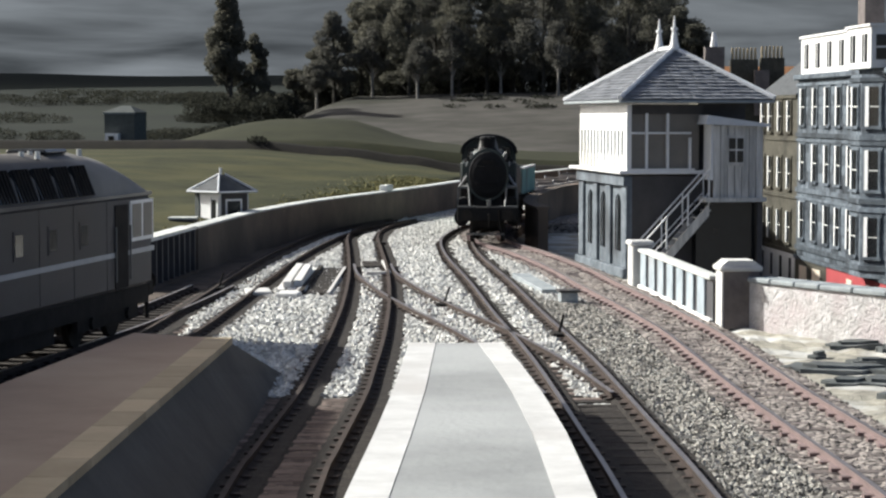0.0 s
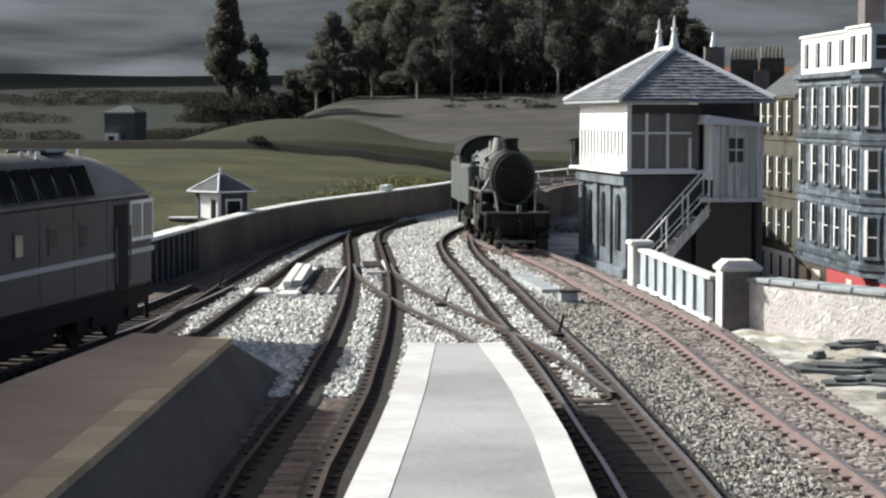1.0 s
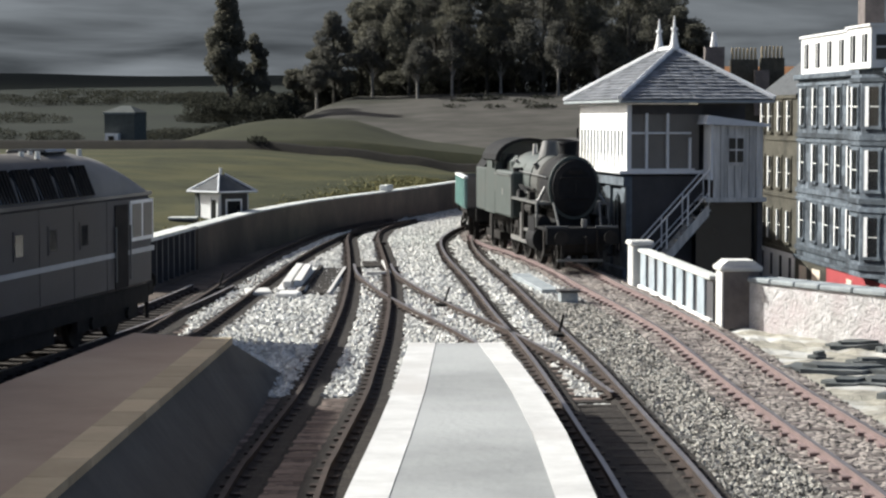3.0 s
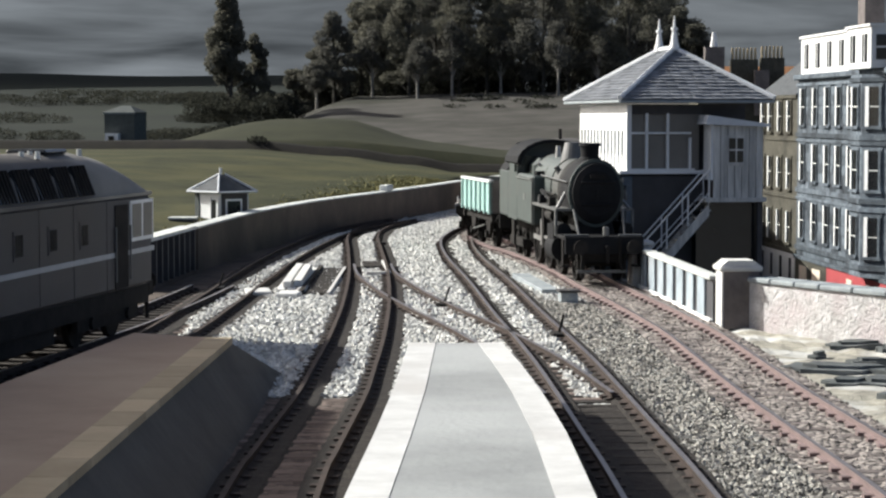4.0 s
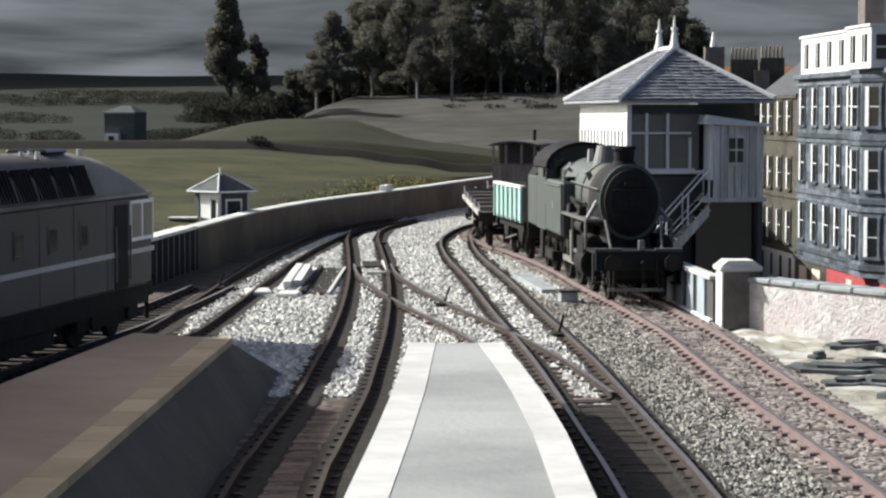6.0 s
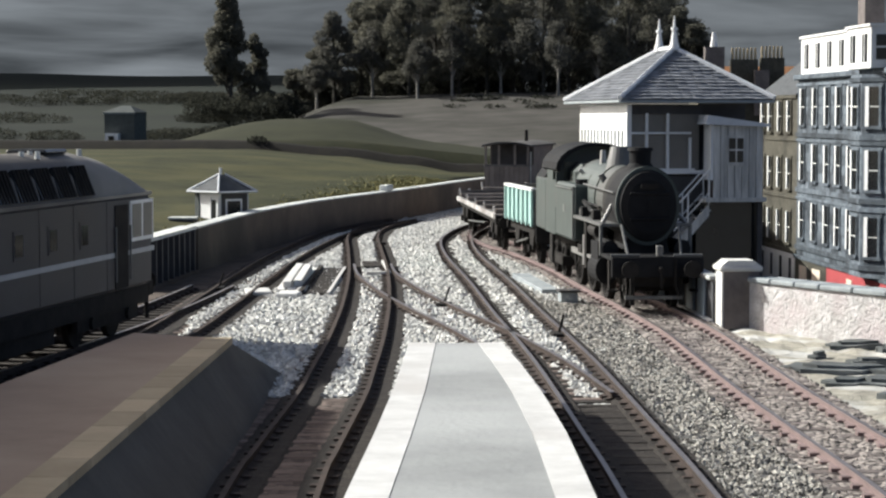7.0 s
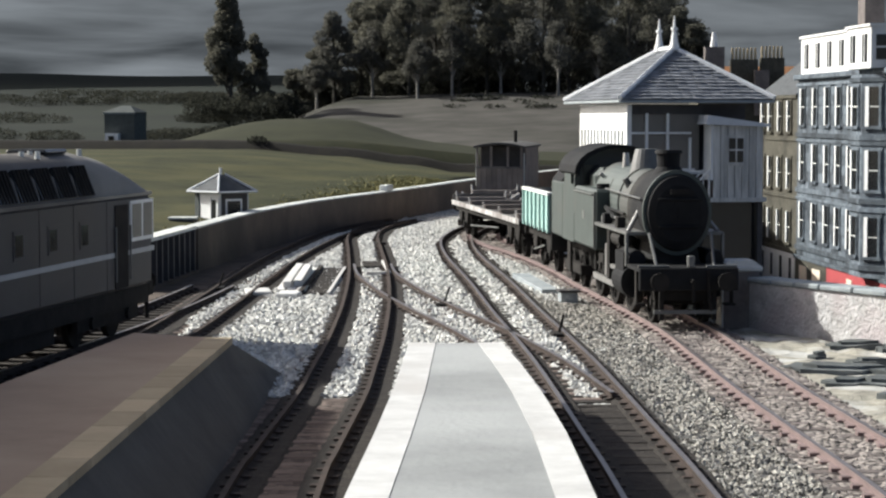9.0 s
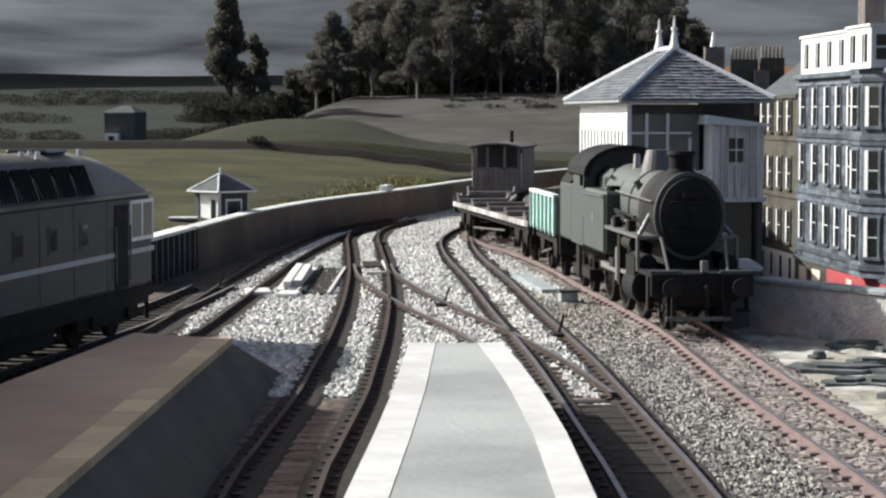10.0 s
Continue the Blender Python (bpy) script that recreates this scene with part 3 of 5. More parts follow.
rp.color_ramp.elements[1].color = (0.165, 0.175, 0.19, 1)
l.new(nz.outputs["Fac"], rp.inputs[0])
l.new(rp.outputs[0], em.inputs[0])
l.new(em.outputs[0], n["Material Output"].inputs[0])
tagged(part("backdrop", bm, M_sky), "grey cloudy sky backdrop board", "sky", kind="structure")


# ---- trees ----
def leaf_cloud(blobs, count, size, seed):
    """Many small tilted leaf clumps in and on a set of blobs (x, y, z, rx, rz)."""
    rnd = random.Random(seed)
    vs, fs = [], []
    tot = sum(b[3] * b[4] for b in blobs)
    for x, y, z, rx, rz in blobs:
        for _ in range(int(count * rx * rz / tot)):
            d = Vector((rnd.gauss(0, 1), rnd.gauss(0, 1), rnd.gauss(0, 1))).normalized() * rnd.uniform(0.55, 1.08) ** 0.7
            c = Vector((x + d.x * rx, y + d.y * rx, z + d.z * rz))
            u = Vector((rnd.gauss(0, 1), rnd.gauss(0, 1), rnd.gauss(0, 1))).normalized() * size * rnd.uniform(0.5, 1.3)
            v = u.cross(Vector((rnd.gauss(0, 1), rnd.gauss(0, 1), rnd.gauss(0, 1))).normalized()) * rnd.uniform(0.5, 1.0)
            k = len(vs)
            vs += [tuple((c + w) * S) for w in (-u, -v * 0.6, u, v * 0.6)]
            fs.append((k, k + 1, k + 2, k + 3))
    return vs, fs


def tree(x, y, z, h, spread, label, seed, material=None, trunk=0.28, crown=0.35, leaves=900, lean=0.0, slim=False, bark=None):
    rnd = random.Random(seed)
    t = thing("tree", at(x, y, z), label, "tree", "trees of the backdrop wood")
    bm = bmesh.new()
    top = Vector((lean, 0, h * 0.82))
    pts = [Vector((lean * k * k, 0.1 * math.sin(k * 5 + seed), h * 0.82 * k)) for k in (0, 0.25, 0.5, 0.75, 1)]
    for i in range(4):
        r0, r1 = trunk * (1 - i * 0.21), trunk * (1 - (i + 1) * 0.21)
        cyl(bm, pts[i] - Vector((0, 0, 0.3 if i == 0 else 0.05)), pts[i + 1], r0, r1, 7)
    blobs = []
    many = 26 if slim else 16
    for i in range(many):
        k = crown + (1 - crown) * (i + 0.5) / many
        a = rnd.uniform(0, 6.28)
        wide = spread * (1.25 - 1.05 * k if slim else math.sin(math.pi * min(1, 0.25 + 0.72 * (k - crown) / (1 - crown)))) * rnd.uniform(0.5, 1.1)
        base = pts[0].lerp(top, min(k * 0.85, 0.95))
        tip = Vector((base.x + math.cos(a) * wide * 0.8, math.sin(a) * wide * 0.8, h * k * 0.95))
        cyl(bm, base - Vector((0, 0, h * 0.1)), tip, trunk * 0.4, trunk * 0.1, 5)
        blobs.append((tip.x, tip.y, tip.z, spread * rnd.uniform(0.26, 0.5) * (1.1 - 0.5 * k if slim else 1), h * rnd.uniform(0.05, 0.11)))
    part("trunk", bm, bark or M_bark, t)
    vs, fs = leaf_cloud(blobs, leaves * 9, 0.2, seed)
    me = bpy.data.meshes.new("crown")
    me.from_pydata(vs, [], fs)
    me.materials.append(material or M_leaf)
    c = new("crown", me)
    c.parent = t
    return t


tree(-24.9, 246, 5.0, 13.9, 3.4, "tall dark slender tree standing alone on the field edge", 3, leaves=2600, crown=0.3, lean=-0.7, slim=True, trunk=0.35)
tree(-22.3, 248, 5.0, 9.0, 2.3, "lower dark tree beside the tall slender one", 5, leaves=1200, crown=0.1)
wood = [(-18.6, 6.5, 2.5), (-16, 8, 2.6), (-13.5, 11, 3.2), (-10.5, 12, 3.6), (-7.5, 13, 4), (-4.2, 13, 4), (-1, 14, 4.2), (2, 14, 4.2), (5.5, 14, 4.5), (9, 15, 4.5), (12.5, 15, 4.6), (16, 15, 4.8), (19.5, 15, 4.8), (23, 15, 5), (26.5, 14, 5), (29.5, 11, 4), (31.5, 8.5, 2.8)]
for i, (x, h, sp) in enumerate(wood):
    y = 266 + 6 * math.sin(i * 2.3)
    tree(x, y, hill_z(x, y), h, sp, "dark leafy tree at the edge of the hilltop wood", 20 + i, leaves=1500, crown=0.16, trunk=0.24 if i % 3 else 0.34, material=M_leaf if i % 4 != 2 else M_leaf2)
    y2 = 284 + 4 * math.sin(i * 1.7)
    if 2 < i < 16:
        tree(x + 1.6, y2, hill_z(x, y2), h + 3, sp * 1.2, "dark leafy tree deep in the hilltop wood", 60 + i, leaves=1300, crown=0.05)
for i, (x, h) in enumerate(((-15.5, 6.0), (-8.8, 8.5), (-3.1, 7.0), (1.1, 9.0), (7.2, 7.5), (13.9, 9.0), (19.0, 7.5))):
    ty = 257 + 4.5 * math.sin(i * 2.1)
    tree(x, ty, hill_z(x, ty), h, 2.0, "slender tree with a pale trunk in front of the wood", 90 + i, leaves=320, crown=0.45, trunk=0.2, material=M_leaf2, bark=M_palebark)
rnd = random.Random(8)
vs, fs = [], []
for i in range(46):
    x = rnd.uniform(-19, 32)
    y = 274 + rnd.uniform(-4, 14)
    a, b = leaf_cloud([(x, y, hill_z(x, y) + 1.6, 2.4, 2.2)], 900, 0.28, 200 + i)
    k = len(vs)
    vs += a
    fs += [tuple(q + k for q in f) for f in b]
for i in range(16):
    x = -28.5 + i * 0.75
    a, b = leaf_cloud([(x, 241 + 3 * math.sin(i * 2.7), 5.3 + 0.6 * math.sin(i * 1.9), 1.5, 1.3)], 600, 0.2, 500 + i)
    k = len(vs)
    vs += a
    fs += [tuple(q + k for q in f) for f in b]
for i in range(14):
    x = rnd.uniform(1, 12)
    y = rnd.uniform(240, 254)
    a, b = leaf_cloud([(x, y, hill_z(x, y) + 0.1, 1.3, 0.2)], 60, 0.25, 400 + i)
    k = len(vs)
    vs += a
    fs += [tuple(q + k for q in f) for f in b]
for i in range(60):
    x = rnd.uniform(-62, -17)
    y = rnd.choice((226, 250, 276, 300)) + rnd.uniform(-3, 3)
    a, b = leaf_cloud([(x, y, far_z(x, y) + 0.3, 3.0, 0.7)], 700, 0.16, 300 + i)
    k = len(vs)
    vs += a
    fs += [tuple(q + k for q in f) for f in b]
a, b = leaf_cloud([(-13.4, 152, path_z(-13.4) + 0.45, 0.8, 0.28)], 160, 0.2, 5)
k = len(vs)
vs += a
fs += [tuple(q + k for q in f) for f in b]
me = bpy.data.meshes.new("undergrowth")
me.from_pydata(vs, [], fs)
me.materials.append(M_under)
tagged(new("undergrowth", me), "dark undergrowth and hedges on the hills", "shrubs", kind="stuff")


# ---- signal box ----
def slates(parent, a, b, c, d, rows, per, material, lift=0.05):
    """Courses of slates on a roof slope; a, b its eaves, d, c its top corners."""
    a, b, c, d = Vector(a), Vector(b), Vector(c), Vector(d)
    nrm = (b - a).cross(d - a).normalized()
    if nrm.z < 0:
        nrm = -nrm
    bm = bmesh.new()
    for r in range(rows):
        t0, t1 = r / rows, (r + 1.25) / rows
        l0, r0 = a.lerp(d, t0), b.lerp(c, t0)
        l1, r1 = a.lerp(d, min(t1, 1)), b.lerp(c, min(t1, 1))
        w = (r0 - l0).length
        k = max(1, int(w / per))
        off = 0.5 if r % 2 else 0.0
        for i in range(-1, k + 1):
            u0, u1 = (i + off + 0.03) / k, (i + off + 0.97) / k
            u0, u1 = max(0, u0), min(1, u1)
            if u1 - u0 < 0.005:
                continue
            h = lift * random.uniform(0.7, 1.3)
            p = [l0.lerp(r0, u0) + nrm * h, l0.lerp(r0, u1) + nrm * h, l1.lerp(r1, u1) + nrm * 0.012, l1.lerp(r1, u0) + nrm * 0.012]
            q = [v - nrm * 0.012 for v in p[:2]]
            vs = [bm.verts.new(v) for v in p] + [bm.verts.new(v) for v in q]
            bm.faces.new(vs[:4])
            bm.faces.new((vs[0], vs[4], vs[5], vs[1]))
    bmesh.ops.recalc_face_normals(bm, faces=bm.faces)
    return tagged(part("slate_covering", bm, material, parent), kind="stuff")


def bar(bm, p, q, w):
    return cyl(bm, p, q, w, n=6)


def finial(parent, x, y, z):
    bm = C((x, y, z), (x, y, z + 0.18), 0.16, 0.13, n=10)
    cyl(bm, (x, y, z + 0.18), (x, y, z + 0.62), 0.12, 0.05, n=10)
    cyl(bm, (x, y, z + 0.58), (x, y, z + 0.66), 0.1, 0.1, n=10)
    cyl(bm, (x, y, z + 0.66), (x, y, z + 1.0), 0.05, 0.015, n=8)
    part("finial", bm, M_boxwhite, parent, "white turned roof finial")


BOX = 1.07  # the box stands a little below the tracks


def signal_box():
    # local x runs along the front, y to the back; origin at the near corner
    t = thing("signal_box", at(5.32 * BOX, 60.1 * BOX, 4.5 - 4.7 * BOX, 0, 0, 8.4), "two-storey signal box with slate roof, white glazed upper floor", "signal box")
    t.scale = (BOX, BOX, BOX)
    W, D = 3.55, 6.5
    zb, ze = 3.12, 5.02
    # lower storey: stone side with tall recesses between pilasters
    # Front faces away from the sun: its shade is put into the dark colour.
    part("base_wall", B(0.12, 0.0, 0, W, D, zb - 0.15), M_boxdark, t, "lower front, coloured dark for its shade")
    side = part("side_wall", B(0.03, 0.0, 0.0, 0.12, D, zb - 0.15), M_boxstone, t, "blue-grey stone side wall")
    for y in (0.0, 2.05, 3.85, 5.85):
        part("pilaster", B(-0.06, y, 0.3, 0.03, y + 0.6, zb - 0.45, bev=0.02), M_boxstone, t)
    part("plinth", B(-0.16, -0.05, 0, 0.03, D + 0.05, 0.3, bev=0.03), M_boxstone, t)
    part("stone_band", B(-0.14, -0.02, zb - 0.45, 0.03, D, zb - 0.16, bev=0.02), M_boxstone, t)
    for y in (1.0, 2.95, 4.75):
        arch = [(y, 0.75), (y + 0.62, 0.75), (y + 0.62, 2.15), (y + 0.5, 2.35), (y + 0.31, 2.42), (y + 0.12, 2.35), (y, 2.15)]
        rec = part("window_recess", P(arch, "x", 0.0, 0.034), M_glass_shade, side, "dark arched window")
        part("mullion", B(-0.02, y + 0.28, 0.75, 0.0, y + 0.34, 2.4), M_boxstone, side)
    # floor beam and gallery edge
    part("gallery", B(-0.28, -0.12, zb - 0.1, W + 0.1, D + 0.45, zb, bev=0.02), M_boxwhite, t, "white gallery edge board")
    # upper storey posts, panels, glazing
    part("upper_panel", B(0.0, 0.06, zb, 0.06, D, zb + 0.45), M_boxwhite, t, "white boarded panel below the side windows")
    part("upper_band", B(-0.02, 0.02, ze - 0.75, 0.06, D, ze), M_boxwhite, t, "white boarding above the side windows")
    for i in range(14):
        y = 0.25 + i * 0.46
        part("glazing_bar", B(-0.04, y, zb, 0.02, y + 0.2, ze - 0.75), M_boxwhite, t)
    part("glass_side", B(0.03, 0.05, zb + 0.05, 0.05, D, ze - 0.75), M_concrete, t, "pale blinds behind the side windows")
    part("corner_post", B(-0.06, -0.06, zb, 0.08, 0.1, ze), M_boxwhite, t)
    part("front_blind", B(0.08, 0.04, zb, 2.1, 0.06, ze - 0.1), M_blind, t, "brown blinds behind the front windows")
    # Window head takes the same dark shade colour as the front.
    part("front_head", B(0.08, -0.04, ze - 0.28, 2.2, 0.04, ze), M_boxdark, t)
    for x in (0.5, 1.12, 1.78):
        part("glazing_bar", B(x, -0.05, zb, x + 0.075, 0.04, ze - (0.25 if x < 1.2 else 0.95)), M_boxwhite, t)
    part("glazing_rail", B(0.08, -0.05, zb + 1.05, 1.85, 0.035, zb + 1.11), M_boxwhite, t)
    part("sill", B(-0.06, -0.1, zb + 0.002, 1.95, 0.04, zb + 0.06), M_boxwhite, t)
    part("back_wall", B(0.1, 0.3, zb, W, D, ze), M_boxdark, t)
    # roof
    x0, x1, y0, y1 = -0.38, W + 0.62, -0.55, D + 0.7
    xm = (x0 + x1) / 2 - 0.1
    za, zr = ze + 0.13, ze + 1.62
    A, Bq, Cq, Dq = (x0, y0, za), (x1, y0, za), (x1, y1, za), (x0, y1, za)
    R0, R1 = (xm, y0 + 2.3, zr), (xm, y0 + 4.1, zr)
    bm = bmesh.new()
    v = [bm.verts.new(p) for p in (A, Bq, Cq, Dq, R0, R1)]
    for f in ((0, 1, 4), (1, 2, 5, 4), (2, 3, 5), (3, 0, 4, 5), (3, 2, 1, 0)):
        bm.faces.new([v[i] for i in f])
    roof = part("roof", bm, M_slate, t, "blue-grey slate hipped roof")
    slates(roof, A, Bq, (xm + 0.05, y0 + 2.3, zr), (xm - 0.05, y0 + 2.3, zr), 16, 0.3, M_slate)
    slates(roof, Dq, A, R0, R1, 16, 0.3, M_slate)
    slates(roof, Bq, Cq, R1, R0, 16, 0.3, M_slate)
    for p, q in ((A, R0), (Bq, R0), (Dq, R1), (Cq, R1), (R0, R1)):
        p, q = Vector(p) + Vector((0, 0, 0.06)), Vector(q) + Vector((0, 0, 0.06))
        part("ridge_roll", bar(bmesh.new(), p, q, 0.075), M_lead, roof, "pale lead ridge roll")
    for p, q in ((A, Bq), (A, Dq)):
        part("gutter", bar(bmesh.new(), Vector(p) - Vector((0, 0, 0.05)), Vector(q) - Vector((0, 0, 0.05)), 0.04), M_concrete, roof)
    finial(t, xm, y0 + 2.3, zr)
    finial(t, xm, y0 + 4.1, zr)
    # porch on the stair head
    px0, px1, py0, pz0 = 2.15, 3.78, -0.75, 2.36
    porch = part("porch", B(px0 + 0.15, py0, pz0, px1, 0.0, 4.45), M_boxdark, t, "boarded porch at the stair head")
    k = 0
    while px0 + 0.15 + k * 0.21 < px1 - 0.05:
        a = px0 + 0.15 + k * 0.21
        part("board", B(a + 0.01, py0 - 0.04, pz0, min(a + 0.2, px1), py0, 4.42), M_boards, porch)
        k += 1
    part("porch_side", B(px0 + 0.08, py0 - 0.04, pz0 + 0.5, px0 + 0.15, 0.0, 4.45), M_boxwhite, porch, "white door side of the porch")
    part("porch_roof", P([(px0 - 0.12, 4.45), (px1 + 0.15, 4.38), (px1 + 0.15, 4.46), (px0 - 0.05, 4.72)], "y", py0 - 0.2, 0.05), M_lead, porch, "pale felt porch roof")
    wf = part("window", B(px0 + 0.52, py0 - 0.07, 3.27, px0 + 1.1, py0 - 0.035, 4.14), M_boards, porch)
    part("pane", B(px0 + 0.6, py0 - 0.085, 3.37, px0 + 1.02, py0 - 0.07, 4.06), M_glass_shade, wf)
    part("glazing_bar", B(px0 + 0.6, py0 - 0.1, 3.7, px0 + 1.02, py0 - 0.086, 3.75), M_boards, wf)
    part("glazing_bar", B(px0 + 0.79, py0 - 0.1, 3.37, px0 + 0.83, py0 - 0.086, 4.06), M_boards, wf)
    part("porch_floor", B(px0 - 0.1, py0 - 0.15, pz0 - 0.12, px1 + 0.06, 0.0, pz0), M_boards, porch)
    part("porch_post", B(px1 - 0.15, py0, 0, px1, py0 + 0.15, pz0 - 0.12), M_boxdark, porch)
    # Added dark block: the shade under the porch, put in as a solid.
    part("porch_shade_block", B(1.9, -0.45, 0, px1 - 0.16, 0.0, pz0 - 0.14), M_glass_shade, t, "dark block standing for the shade below the porch")
    # stairs
    for y in (-0.72, -0.12):
        bm = bmesh.new()
        bar(bm, (0.35, y, 1.15), (2.2, y, 3.15), 0.026)
        bar(bm, (0.35, y, 0.55), (2.2, y, 2.5), 0.02)
        for i in range(4):
            k = i / 3
            bar(bm, (0.35 + 1.85 * k, y, 0.25 + 1.95 * k), (0.35 + 1.85 * k, y, 1.15 + 2.0 * k), 0.026)
        part("handrail", bm, M_boxwhite, t, "white painted stair handrail")
        part("stringer", P([(0.25, 0.0), (0.55, 0.0), (2.2, 1.85), (2.2, 2.2)], "y", y - 0.03, y + 0.03), M_boards, t)
    for i in range(10):
        part("tread", B(0.32 + i * 0.19, -0.7, 0.12 + i * 0.205, 0.56 + i * 0.19, -0.15, 0.17 + i * 0.205), M_boards, t)
    return t


signal_box()


# ---- parapet of the viaduct ----
def parapet():
    a, b = Vector((5.42, 57.3)), Vector((6.14, 46.9))
    d = b - a
    L = d.length
    t = thing("parapet", at(a.x, a.y, -0.2, 0, 0, math.degrees(math.atan2(-d.x, d.y))), "pale blue panelled iron parapet with upright ribs", "parapet", kind="structure")
    # local y runs along the parapet toward the viewer, local +x faces the tracks
    # Web is coloured dark for the shade in the recesses between ribs.
    part("web_plate", B(-0.06, 0.3, 0.05, 0.06, L, 1.0), M_ironpanel, t)
    part("top_rail", B(-0.16, 0.3, 1.0, 0.16, L, 1.1, bev=0.02), M_coping, t)
    part("bottom_rail", B(-0.14, 0.3, 0.0, 0.16, L, 0.12, bev=0.02), M_boxwhite, t)
    for i in range(7):
        y = 0.75 + i * (L - 1.0) / 7
        part("rib", B(0.06, y, 0.12, 0.12, y + 0.82, 1.0, bev=0.02), M_parapet, t)
    for y, w, h, nm in ((0.0, 0.62, 1.15, "end_post"), (L, 0.0, 1.3, "")):
        if nm:
            part(nm, B(-0.25, y - 0.3, 0, 0.3, y + 0.5, h, bev=0.03), M_pier, t, "whitewashed stone end post")
            part("post_cap", B(-0.3, y - 0.36, h, 0.36, y + 0.56, h + 0.14, bev=0.04), M_pier, t)


parapet()


def pier():
    t = thing("pier", at(6.52, 46.2, -0.2, 0, 0, 4), "square pale stone pier with a moulded cap", "pier", kind="structure")
    # Shaft is dark for the shaded front, the facing pale for the sunlit side.
    part("shaft", B(-0.37, -0.36, 0, 0.42, 0.35, 1.28, bev=0.02), M_darkpier, t)
    part("facing", B(-0.41, -0.33, 0, -0.37, 0.33, 1.28), M_pier, t, "pale facing coloured as the sunlit side")
    part("cap", B(-0.47, -0.42, 1.28, 0.49, 0.42, 1.4, bev=0.03), M_pier, t)
    part("cap_top", P([(-0.43, 1.4), (0.45, 1.4), (0.3, 1.52), (-0.28, 1.52)], "y", -0.36, 0.36), M_pier, t)


pier()
lw = thing("low_wall", at(6.95, 46.0, -0.3), "low stained whitewashed stone wall", "wall", kind="structure")
line = [Vector((0, 0)), Vector((1.2, -2.1)), Vector((2.8, -4.6)), Vector((4.6, -7.5))]
part("wall_body", sweep(line, [(-0.25, -0.6), (0.25, -0.6), (0.25, 1.14), (-0.25, 1.14)]), M_whitewash, lw)
for a, b in zip(line, line[1:]):
    d = b - a
    for k in range(3):
        part("coping_stone", B(-0.32, d.length * k / 3 + 0.01, 1.14, 0.32, d.length * (k + 1) / 3 - 0.01, 1.26, bev=0.03), M_concrete, lw, m=at(a.x, a.y, 0, 0, 0, math.degrees(math.atan2(-d.x, d.y))))


# ---- tenements ----
def sash(t, m, w, h, stone):
    """A tall sash window in a stone surround; local x along the wall, -y outward."""
    f = part("window", B(-w / 2 - 0.16, -0.05, -0.12, w / 2 + 0.16, 0.02, h + 0.16), stone, t, m=m)
    part("pane", B(-w / 2, -0.058, 0.0, w / 2, -0.05, h), M_glass_shade, f)
    part("jamb", B(-w / 2 - 0.06, -0.1, -0.02, -w / 2 + 0.16, -0.058, h + 0.02), M_boxwhite, f, "white painted jamb")
    part("jamb", B(w / 2 - 0.06, -0.1, -0.02, w / 2 + 0.08, -0.058, h + 0.02), stone, f)
    part("meeting_rail", B(-w / 2 + 0.2, -0.08, h * 0.48, w / 2 - 0.06, -0.058, h * 0.51), M_coping, f)
    part("sill", B(-w / 2 - 0.2, -0.16, -0.16, w / 2 + 0.2, -0.05, -0.04), stone, f)
    return f


STREET = -86.3  # the terrace runs almost straight away from the viewer


